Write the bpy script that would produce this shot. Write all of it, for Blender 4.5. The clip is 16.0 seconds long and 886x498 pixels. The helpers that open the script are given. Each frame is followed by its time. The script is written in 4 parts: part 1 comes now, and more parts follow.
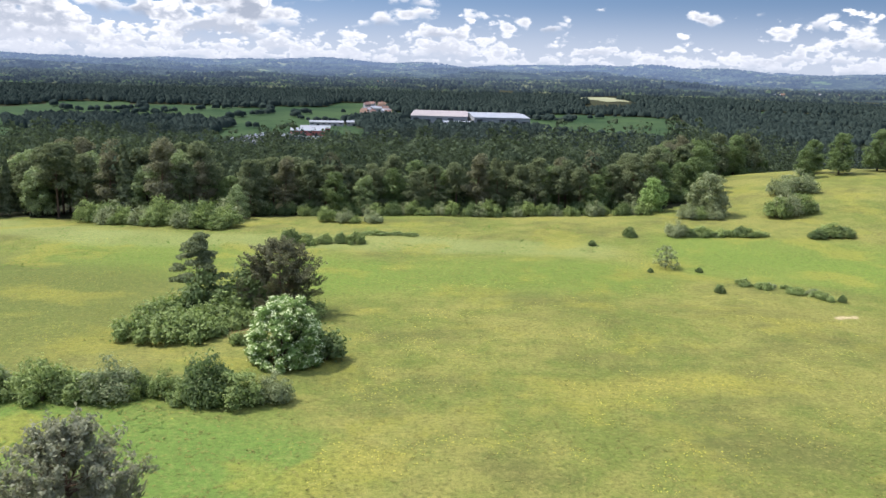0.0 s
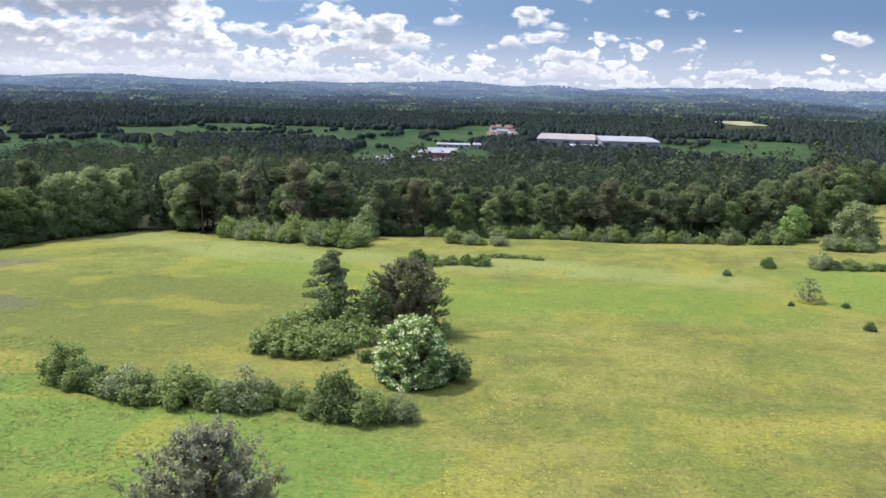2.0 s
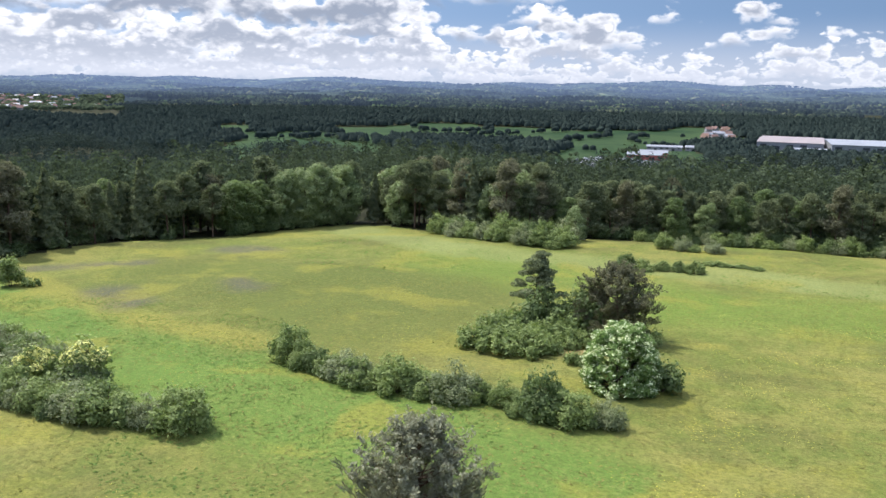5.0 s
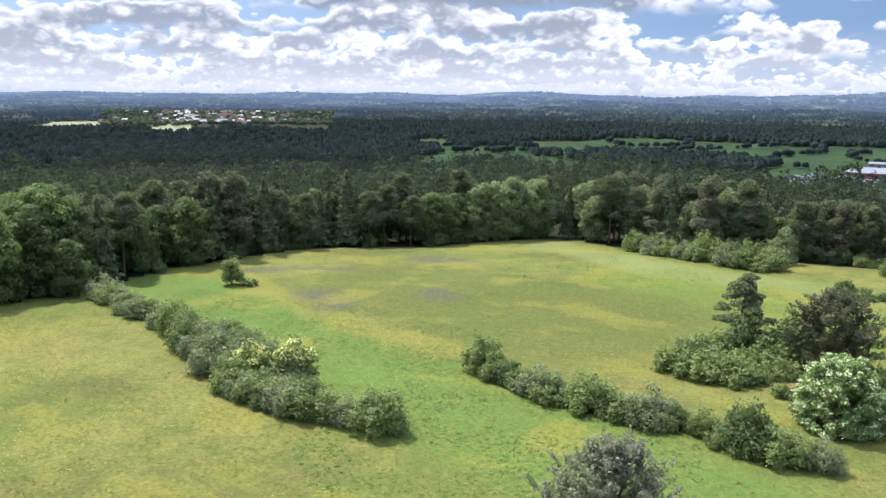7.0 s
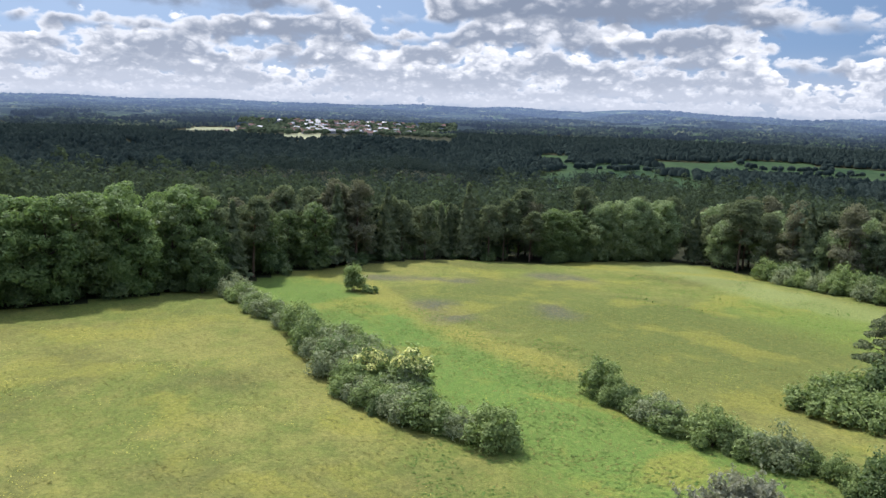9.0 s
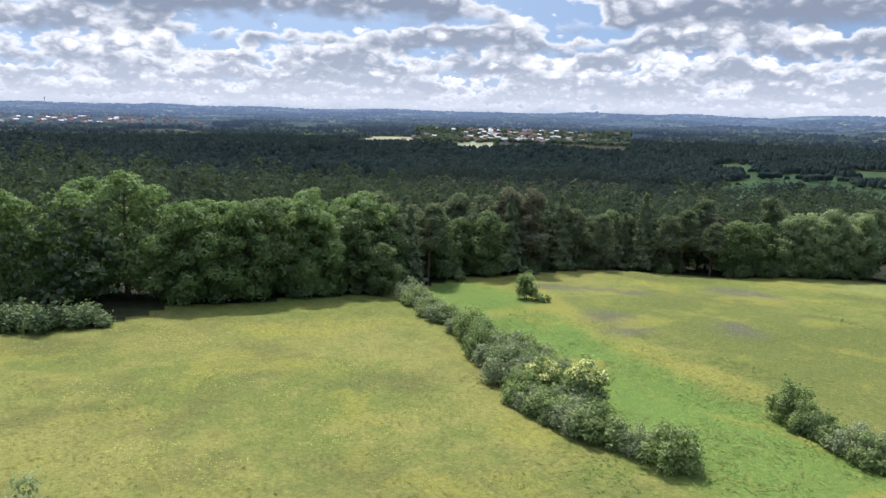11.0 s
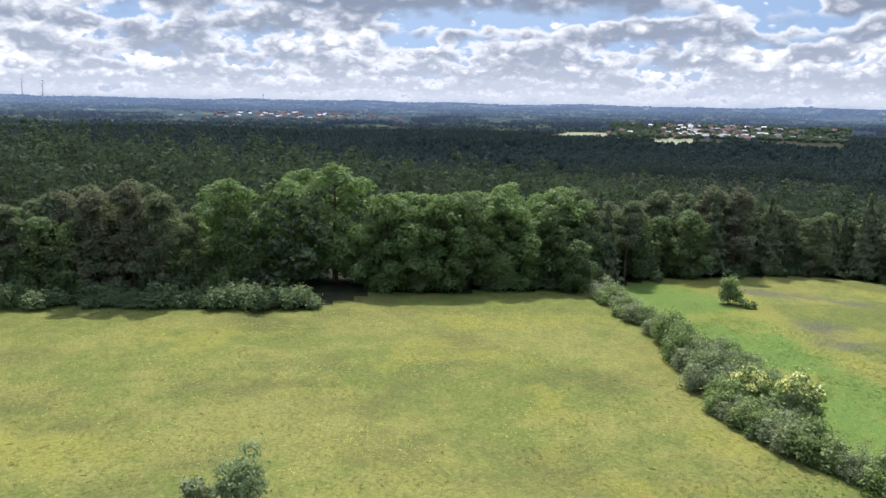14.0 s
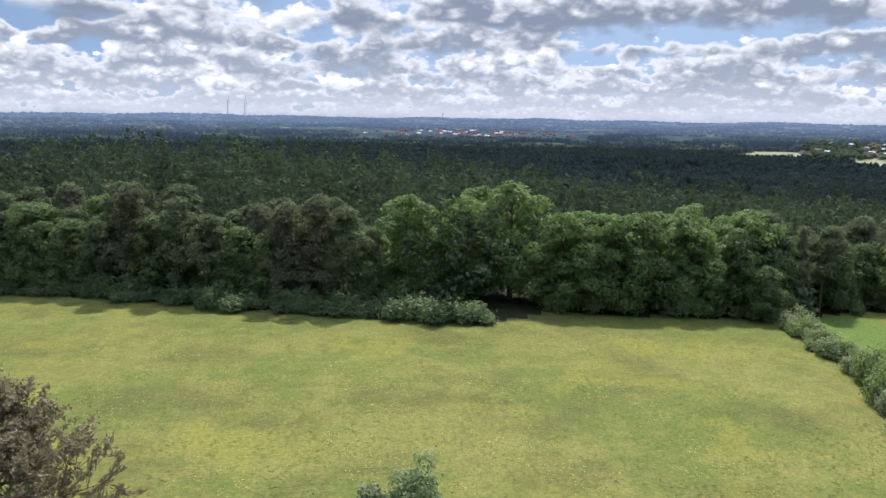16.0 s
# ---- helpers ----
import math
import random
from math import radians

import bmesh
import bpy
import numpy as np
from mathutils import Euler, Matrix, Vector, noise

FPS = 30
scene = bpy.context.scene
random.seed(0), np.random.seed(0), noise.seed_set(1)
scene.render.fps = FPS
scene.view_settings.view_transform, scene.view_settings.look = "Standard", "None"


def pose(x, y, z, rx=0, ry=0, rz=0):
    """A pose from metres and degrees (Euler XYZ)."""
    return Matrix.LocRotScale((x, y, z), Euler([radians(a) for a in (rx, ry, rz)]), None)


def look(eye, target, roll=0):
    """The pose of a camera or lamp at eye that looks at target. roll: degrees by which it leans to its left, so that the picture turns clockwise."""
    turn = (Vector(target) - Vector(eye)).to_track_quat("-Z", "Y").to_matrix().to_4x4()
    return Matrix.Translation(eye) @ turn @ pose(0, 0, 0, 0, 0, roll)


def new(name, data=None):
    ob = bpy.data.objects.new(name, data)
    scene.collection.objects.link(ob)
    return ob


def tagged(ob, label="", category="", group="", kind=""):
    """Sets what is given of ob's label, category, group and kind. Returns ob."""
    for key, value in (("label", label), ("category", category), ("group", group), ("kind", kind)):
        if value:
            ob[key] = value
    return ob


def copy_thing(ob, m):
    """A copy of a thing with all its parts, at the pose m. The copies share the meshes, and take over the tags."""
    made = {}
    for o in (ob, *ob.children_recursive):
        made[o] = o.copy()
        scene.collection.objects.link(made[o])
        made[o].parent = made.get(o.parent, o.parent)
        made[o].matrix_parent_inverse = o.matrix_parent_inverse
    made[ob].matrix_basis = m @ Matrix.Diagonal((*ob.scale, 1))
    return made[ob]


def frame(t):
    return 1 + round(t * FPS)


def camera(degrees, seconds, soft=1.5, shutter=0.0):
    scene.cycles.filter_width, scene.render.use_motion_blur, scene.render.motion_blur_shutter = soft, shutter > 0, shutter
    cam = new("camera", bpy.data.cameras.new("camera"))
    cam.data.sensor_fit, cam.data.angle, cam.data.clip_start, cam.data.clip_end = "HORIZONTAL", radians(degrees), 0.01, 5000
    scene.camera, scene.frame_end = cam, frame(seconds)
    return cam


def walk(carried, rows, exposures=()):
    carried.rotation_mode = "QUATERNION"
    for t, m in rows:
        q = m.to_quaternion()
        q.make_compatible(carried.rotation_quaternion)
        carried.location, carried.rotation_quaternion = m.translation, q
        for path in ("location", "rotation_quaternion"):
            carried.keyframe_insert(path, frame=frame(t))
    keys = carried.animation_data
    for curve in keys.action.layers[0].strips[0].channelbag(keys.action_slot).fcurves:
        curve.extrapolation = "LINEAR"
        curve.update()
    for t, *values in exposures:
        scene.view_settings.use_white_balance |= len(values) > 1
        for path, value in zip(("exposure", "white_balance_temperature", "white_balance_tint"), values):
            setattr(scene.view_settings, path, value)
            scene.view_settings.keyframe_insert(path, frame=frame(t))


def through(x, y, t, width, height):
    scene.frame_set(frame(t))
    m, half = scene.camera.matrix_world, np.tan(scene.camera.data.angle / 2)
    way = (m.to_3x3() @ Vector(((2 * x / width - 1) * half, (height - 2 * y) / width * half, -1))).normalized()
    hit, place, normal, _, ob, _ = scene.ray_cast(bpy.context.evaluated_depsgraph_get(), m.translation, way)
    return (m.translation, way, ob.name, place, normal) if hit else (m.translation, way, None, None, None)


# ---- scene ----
cam = camera(58.0, 16.0, 1.5)
# seconds, place, yaw, pitch, roll
ROWS = [
    (0.0, 0.000, 0.000, 28.000, -0.347, -12.954, -1.461),
    (0.5, -0.136, 0.060, 28.005, 2.200, -12.743, -1.759),
    (1.0, -0.275, 0.118, 28.010, 6.174, -12.213, -1.402),
    (1.5, -0.426, 0.161, 28.011, 7.645, -11.791, -1.477),
    (2.0, -0.584, 0.192, 28.005, 8.639, -11.565, -1.299),
    (2.5, -0.739, 0.237, 28.002, 11.976, -11.188, -1.104),
    (3.0, -0.904, 0.278, 27.994, 16.773, -10.944, -1.356),
    (3.5, -1.079, 0.306, 27.975, 18.532, -11.000, -1.731),
    (4.0, -1.257, 0.314, 27.945, 19.315, -11.341, -1.427),
    (6.5, -2.111, 0.235, 27.841, 33.513, -11.462, -0.386),
    (7.0, -2.291, 0.214, 27.856, 37.108, -10.893, -0.315),
    (7.5, -2.454, 0.176, 27.862, 39.788, -10.188, -0.610),
    (8.0, -2.601, 0.130, 27.854, 40.659, -10.200, -0.862),
    (8.5, -2.745, 0.079, 27.834, 41.768, -10.185, -1.278),
    (9.0, -2.908, 0.041, 27.821, 45.565, -10.018, -1.816),
    (9.5, -3.089, 0.007, 27.814, 50.360, -9.713, -1.503),
    (10.0, -3.273, -0.037, 27.810, 53.322, -9.437, -1.319),
    (12.5, -3.640, -1.051, 27.716, 62.689, -10.984, -1.086),
    (13.0, -3.718, -1.157, 27.715, 64.479, -11.028, -1.134),
    (13.5, -3.794, -1.256, 27.716, 68.907, -10.421, -1.219),
    (14.0, -3.875, -1.355, 27.718, 71.485, -10.285, -0.962),
    (14.5, -3.958, -1.460, 27.718, 71.833, -10.316, -0.854),
    (15.0, -4.048, -1.569, 27.716, 74.840, -10.024, -1.201),
    (15.5, -4.154, -1.681, 27.716, 80.009, -9.712, -0.732),
    (16.0, -4.263, -1.796, 27.714, 83.969, -9.209, -0.860),
]
walk(cam, [(t, pose(x, y, z, 90, 0, yaw) @ pose(0, 0, 0, pitch, 0, 0) @ pose(0, 0, 0, 0, 0, -roll)) for t, x, y, z, yaw, pitch, roll in ROWS],
     [(0.0, 0.93, 6330, 14), (4.0, 0.86, 6280, 14), (7.0, 1.0, 6180, 14), (9.0, 0.72, 6120, 14), (12.5, 0.86, 6120, 14), (16.0, 0.72, 6120, 14)])

# ---- world and sun ----
SUN_YAW, SUN_UP = 72.0, 56.0
SUN_DIR = Vector((-math.sin(radians(SUN_YAW)) * math.cos(radians(SUN_UP)), math.cos(radians(SUN_YAW)) * math.cos(radians(SUN_UP)), math.sin(radians(SUN_UP))))
sun = new("sun", bpy.data.lights.new("sun", "SUN"))
sun.data.energy, sun.data.angle, sun.data.color = 4.4, radians(0.6), (1.0, 0.95, 0.86)
sun.matrix_world = look(SUN_DIR * 100, (0, 0, 0))


class Nodes:
    """A short way to write node trees."""

    def __init__(self, tree):
        self.tree = tree
        tree.nodes.clear()

    def add(self, kind, settings=None, **inputs):
        n = self.tree.nodes.new(kind)
        s = settings or {}
        if "operation" in s:
            n.operation = s["operation"]
        if "data_type" in s:
            n.data_type = s["data_type"]
        if "blend_type" in s:
            n.blend_type = s["blend_type"]
        if "interpolation_type" in s:
            n.interpolation_type, n.clamp = s["interpolation_type"], True
        if "feature" in s:
            n.feature = s["feature"]
        for key, value in inputs.items():
            self.put(n.inputs[int(key[1:])] if key[0] == "i" and key[1:].isdigit() else n.inputs[key.replace("_", " ")], value)
        return n

    def put(self, socket, value):
        if isinstance(value, bpy.types.NodeSocket):
            self.tree.links.new(value, socket)
        elif isinstance(value, bpy.types.Node):
            self.tree.links.new(value.outputs[0], socket)
        else:
            if socket.type == "RGBA" and len(value) == 3:
                value = (*value, 1)
            socket.default_value = value

    def math(self, op, a, b=0.0, c=0.0):
        return self.add("ShaderNodeMath", {"operation": op}, i0=a, i1=b, i2=c).outputs[0]

    def vmath(self, op, a, b=(0, 0, 0)):
        return self.add("ShaderNodeVectorMath", {"operation": op}, i0=a, i1=b).outputs[0]

    def noise(self, at, scale, detail=4.0, rough=0.55, out=0):
        n = self.add("ShaderNodeTexNoise", None, Vector=at, Scale=scale, Detail=detail, Roughness=rough)
        return n.outputs[out]

    def step(self, value, a, b, lo=0.0, hi=1.0):
        n = self.add("ShaderNodeMapRange", {"interpolation_type": "SMOOTHSTEP"}, i0=value, i1=a, i2=b, i3=lo, i4=hi)
        return n.outputs[0]

    def mix(self, fac, a, b, blend="MIX"):
        n = self.add("ShaderNodeMix", {"data_type": "RGBA", "blend_type": blend})
        self.put(n.inputs[0], fac), self.put(n.inputs[6], a), self.put(n.inputs[7], b)
        return n.outputs[2]


def build_world():
    world = bpy.data.worlds.new("world")
    scene.world = world
    world.use_nodes = True
    n = Nodes(world.node_tree)
    way = n.add("ShaderNodeTexCoord").outputs["Generated"]
    sky = n.add("ShaderNodeTexSky")
    sky.sky_type, sky.sun_disc, sky.sun_elevation, sky.sun_rotation = "NISHITA", False, radians(SUN_UP), radians(-SUN_YAW)
    sky.altitude, sky.dust_density = 400.0, 1.5
    n.put(sky.inputs[0], n.vmath("NORMALIZE", n.vmath("ADD", way, (0.0, 0.0, 0.32))))
    parts = n.add("ShaderNodeSeparateXYZ", None, Vector=way)
    up = n.math("MAXIMUM", parts.outputs[2], 0.0)
    az = n.math("ARCTAN2", n.math("MULTIPLY", parts.outputs[0], -1.0), parts.outputs[1])
    haze = n.step(up, 0.002, 0.085, 1.0, 0.0)
    final = n.mix(n.math("MULTIPLY", haze, 0.92), n.vmath("MULTIPLY", sky, (0.066, 0.071, 0.068)), (0.34, 0.375, 0.43))
    # more cloud towards the west and north-west than in the east
    crowd = n.step(az, -0.25, 0.75)

    def cloud_row(final, base, height, size, cover, more, seed, veil, heavy):
        """A row of heaped clouds with flat grey bases and bright, billowing tops; angles in radians."""
        at = n.add("ShaderNodeCombineXYZ", None, X=n.math("MULTIPLY", az, size), Y=n.math("MULTIPLY", up, size * 1.7), Z=seed).outputs[0]
        big = n.noise(at, 1.0, 2.0, 0.5)
        bill = n.noise(at, 4.2, 6.0, 0.62)
        bent = n.vmath("ADD", at, n.vmath("MULTIPLY", n.noise(at, 5.0, 3.0, 0.5, 1), (0.22, 0.22, 0.0)))
        puff = n.add("ShaderNodeTexVoronoi", {"feature": "SMOOTH_F1"}, Vector=bent, Scale=3.6, Smoothness=0.2).outputs[0]
        small = n.add("ShaderNodeTexVoronoi", {"feature": "SMOOTH_F1"}, Vector=bent, Scale=9.0, Smoothness=0.2).outputs[0]
        rough = n.math("ADD", n.math("MULTIPLY", n.math("SUBTRACT", bill, 0.5), 0.75), n.math("SUBTRACT", 0.30, n.math("ADD", n.math("MULTIPLY", puff, 0.55), n.math("MULTIPLY", small, 0.2))))
        lift = n.math("MULTIPLY", n.math("SUBTRACT", n.noise(at, 0.7, 2.0), 0.5), 0.8)
        tall = n.math("SUBTRACT", n.math("DIVIDE", n.math("SUBTRACT", up, base), height), lift)
        ample = n.math("ADD", n.math("MULTIPLY", crowd, more), cover)
        full = n.math("MULTIPLY", n.math("ADD", n.math("SUBTRACT", big, 0.5), ample), 3.2)
        body = n.math("ADD", n.math("SUBTRACT", full, n.math("MAXIMUM", tall, 0.0)), rough)
        foot = n.step(n.math("ADD", tall, n.math("MULTIPLY", rough, 0.45)), -0.30, -0.02)
        mask = n.math("MULTIPLY", n.step(body, 0.0, 0.22), foot)
        lit = n.step(n.math("ADD", tall, n.math("MULTIPLY", rough, 1.5)), 0.0, 0.75)
        edge = n.step(body, 0.55, 0.05)
        lit = n.math("MAXIMUM", lit, n.math("MULTIPLY", edge, 0.75))
        dark = tuple(a + (b - a) * heavy for a, b in zip((0.33, 0.36, 0.41), (0.17, 0.20, 0.25)))
        tone = n.mix(lit, dark, (0.76, 0.76, 0.75))
        return n.mix(mask, final, n.mix(n.math("MULTIPLY", haze, veil), tone, (0.44, 0.465, 0.51)))

    for row_of_clouds in ((0.006, 0.022, 30.0, 0.11, 0.17, 1.3, 0.75, 0.1), (0.018, 0.032, 21.0, 0.07, 0.20, 5.7, 0.55, 0.2), (0.034, 0.044, 15.0, 0.0, 0.23, 9.4, 0.35, 0.4),
                          (0.056, 0.052, 11.0, -0.02, 0.20, 13.1, 0.2, 0.6), (0.082, 0.062, 8.5, -0.10, 0.29, 17.9, 0.0, 0.8), (0.118, 0.075, 6.5, -0.12, 0.32, 23.2, 0.0, 1.0), (0.170, 0.100, 5.0, -0.08, 0.25, 31.6, 0.0, 0.9)):
        final = cloud_row(final, *row_of_clouds)
    # overhead: broken cloud, brighter where the sun stands
    broken = n.math("MULTIPLY", n.step(n.noise(way, 3.5, 6.0, 0.6), 0.46, 0.58), n.step(up, 0.20, 0.30))
    final = n.mix(broken, final, (0.58, 0.59, 0.60))
    final = n.vmath("MULTIPLY", final, n.add("ShaderNodeCombineXYZ", None, X=n.step(up, 0.16, 0.55, 1.0, 2.4), Y=n.step(up, 0.16, 0.55, 1.0, 2.52), Z=n.step(up, 0.16, 0.55, 1.0, 2.9)).outputs[0])
    n.add("ShaderNodeOutputWorld", None, Surface=n.add("ShaderNodeBackground", None, Color=final, Strength=1.0).outputs[0])


build_world()

# ---- materials ----


def material(name):
    m = bpy.data.materials.new(name)
    m.use_nodes = True
    return m, Nodes(m.node_tree)


def leaf_material(name, dark, light, patch=0.35, through=0.35, rough=0.55):
    """Leaves that let some light through, varied leaf by leaf, plant by plant and from place to place."""
    m, n = material(name)
    geo = n.add("ShaderNodeNewGeometry")
    leaf = geo.outputs["Random Per Island"]
    plant = n.add("ShaderNodeObjectInfo").outputs["Random"]
    where = n.noise(geo.outputs["Position"], patch, 2.0)
    f = n.math("ADD", n.math("MULTIPLY", leaf, 0.55), n.math("ADD", n.math("MULTIPLY", plant, 0.25), n.math("MULTIPLY", n.math("SUBTRACT", where, 0.35), 0.9)))
    colour = n.mix(n.math("MINIMUM", n.math("MAXIMUM", f, 0.0), 1.0), dark, light)
    shiny = n.add("ShaderNodeBsdfPrincipled", None, Base_Color=colour, Roughness=rough)
    shiny.inputs["Specular IOR Level"].default_value = 0.15 if rough < 0.7 else 0.0
    thin = n.add("ShaderNodeBsdfTranslucent", None, Color=n.mix(0.5, colour, (light[0] * 1.0, light[1] * 1.15, light[2] * 0.7)))
    n.add("ShaderNodeOutputMaterial", None, Surface=n.add("ShaderNodeMixShader", None, i0=through, i1=shiny.outputs[0], i2=thin.outputs[0]).outputs[0])
    return m


def plain_material(name, colour, other, scale=1.0, rough=0.8, metal=0.0, bump=0.2):
    m, n = material(name)
    at = n.add("ShaderNodeTexCoord").outputs["Object"]
    a, b = n.noise(at, scale, 5.0), n.noise(at, scale * 9, 3.0)
    f = n.step(n.math("ADD", n.math("MULTIPLY", a, 0.7), n.math("MULTIPLY", b, 0.3)), 0.3, 0.7)
    hump = n.add("ShaderNodeBump", None, Strength=bump, Distance=0.1, Height=b)
    s = n.add("ShaderNodeBsdfPrincipled", None, Base_Color=n.mix(f, colour, other), Roughness=rough, Metallic=metal, Normal=hump.outputs[0])
    s.inputs["Specular IOR Level"].default_value = 0.02 if rough > 0.7 else 0.4
    n.add("ShaderNodeOutputMaterial", None, Surface=s.outputs[0])
    return m


def near_line(n, at, a, b):
    """Distance in plan from the line a-b."""
    a, b = Vector((*a, 0)), Vector((*b, 0))
    d = b - a
    rel = n.vmath("SUBTRACT", at, tuple(a))
    k = n.add("ShaderNodeVectorMath", {"operation": "DOT_PRODUCT"}, i0=rel, i1=tuple(d / d.length_squared)).outputs[1]
    k = n.math("MINIMUM", n.math("MAXIMUM", k, 0.0), 1.0)
    foot = n.add("ShaderNodeVectorMath", {"operation": "SCALE"}, i0=tuple(d), Scale=k).outputs[0]
    return n.add("ShaderNodeVectorMath", {"operation": "LENGTH"}, i0=n.vmath("SUBTRACT", rel, foot)).outputs[1]


def meadow_material():
    m, n = material("meadow")
    at = n.add("ShaderNodeTexCoord").outputs["Object"]
    flat = n.vmath("MULTIPLY", at, (1, 1, 0))
    warp = n.vmath("ADD", flat, n.vmath("MULTIPLY", n.vmath("SUBTRACT", n.noise(flat, 0.09, 4.0, 0.6, 1), (0.5, 0.5, 0.5)), (8, 8, 0)))
    wide, mid, fine, grain = n.noise(flat, 0.035, 4.0, 0.6), n.noise(flat, 0.28, 5.0, 0.65), n.noise(flat, 2.6, 5.0, 0.7), n.noise(flat, 8.0, 3.0, 0.7)
    dry = n.step(n.math("ADD", n.math("MULTIPLY", wide, 0.65), n.math("MULTIPLY", mid, 0.35)), 0.41, 0.59)
    colour = n.mix(dry, (0.100, 0.123, 0.027), (0.170, 0.162, 0.044))
    colour = n.mix(n.step(n.noise(flat, 0.06, 5.0, 0.65), 0.47, 0.64, 0.0, 0.75), colour, (0.080, 0.082, 0.026))

    def zone(colour, hue, lines, core, soft, amount=1.0):
        for a, b in lines:
            f = n.step(near_line(n, warp, a, b), core, core + soft, amount, 0.0)
            colour = n.mix(f, colour, hue)
        return colour

    # mown and lush bands, flowering strips, bare patches
    # greener grass, its dark olive partly a cloud's shadow painted in
    colour = zone(colour, (0.080, 0.098, 0.024), [((-46, 82), (-52, 100)), ((-52, 100), (-80, 92))], 9.0, 16.0, 0.8)
    colour = zone(colour, (0.082, 0.146, 0.028), [((-113, 72), (-78, 64)), ((-78, 64), (-54, 56)), ((-54, 56), (-16, 48))], 4.5, 7.0, 0.85)
    colour = zone(colour, (0.100, 0.152, 0.026), [((-52, 124), (-16, 107)), ((-16, 106), (21, 109)), ((46, 131), (74, 118)), ((44, 120), (66, 108))], 5.0, 12.0, 0.75)
    colour = zone(colour, (0.175, 0.200, 0.068), [((-88, 152), (-60, 134)), ((-60, 134), (0, 131)), ((0, 131), (23, 128))], 3.5, 6.0, 0.65)
    colour = zone(colour, (0.205, 0.185, 0.040), [((-106, 82), (-70, 69)), ((-70, 69), (-52, 67)), ((12, 63), (26, 68))], 0.8, 3.5, 0.65)
    colour = zone(colour, (0.070, 0.058, 0.068), [((-109, 88), (-98, 97)), ((-87, 80), (-77, 75)), ((-94, 116), (-87, 117)), ((-73, 92), (-70, 90))], 0.4, 5.0, 0.62)
    colour = zone(colour, (0.42, 0.33, 0.20), [((47.0, 91.0), (49.5, 91.4))], 0.1, 0.9, 0.9)
    colour = zone(colour, (0.24, 0.15, 0.07), [((-21.5, 78), (-19.5, 76.5))], 0.3, 1.2, 0.7)
    colour = n.mix(n.step(n.noise(n.vmath("ADD", warp, (11.0, 57.0, 0.0)), 0.075, 4.0, 0.6), 0.52, 0.64, 0.0, 0.6), colour, (0.196, 0.182, 0.034))
    # old brown heads and fresher clumps, a few metres across
    clumps = n.noise(n.vmath("ADD", warp, (31.0, 7.0, 0.0)), 0.42, 5.0, 0.7)
    colour = n.mix(n.step(clumps, 0.55, 0.68, 0.0, 0.26), colour, (0.100, 0.080, 0.030))
    colour = n.mix(n.step(clumps, 0.46, 0.32, 0.0, 0.3), colour, (0.088, 0.122, 0.026))
    tussock = n.noise(n.vmath("ADD", flat, (3.0, 19.0, 0.0)), 1.1, 5.0, 0.72)
    colour = n.mix(n.step(tussock, 0.50, 0.66, 0.0, 0.42), colour, (0.066, 0.074, 0.022))
    colour = n.mix(n.step(tussock, 0.48, 0.34, 0.0, 0.36), colour, (0.196, 0.192, 0.056))
    spots = n.math("ADD", n.math("MULTIPLY", fine, 0.6), n.math("MULTIPLY", grain, 0.4))
    colour = n.mix(n.step(spots, 0.34, 0.62), n.mix(0.62, colour, (0.040, 0.050, 0.014)), n.mix(n.step(n.noise(flat, 2.7, 4.0, 0.7), 0.5, 0.68, 0.0, 0.5), colour, (0.205, 0.180, 0.058)))
    bloom = n.math("MULTIPLY", n.step(n.noise(flat, 3.3, 3.0, 0.7), 0.60, 0.68), n.step(n.noise(flat, 0.11, 3.0), 0.50, 0.66))
    colour = n.mix(n.math("MULTIPLY", bloom, 0.75), colour, (0.32, 0.28, 0.03))
    hump = n.add("ShaderNodeBump", None, Strength=0.6, Distance=0.25, Height=spots)
    s = n.add("ShaderNodeBsdfPrincipled", None, Base_Color=colour, Roughness=0.85, Normal=hump.outputs[0])
    s.inputs["Specular IOR Level"].default_value = 0.03
    n.add("ShaderNodeOutputMaterial", None, Surface=s.outputs[0])
    return m


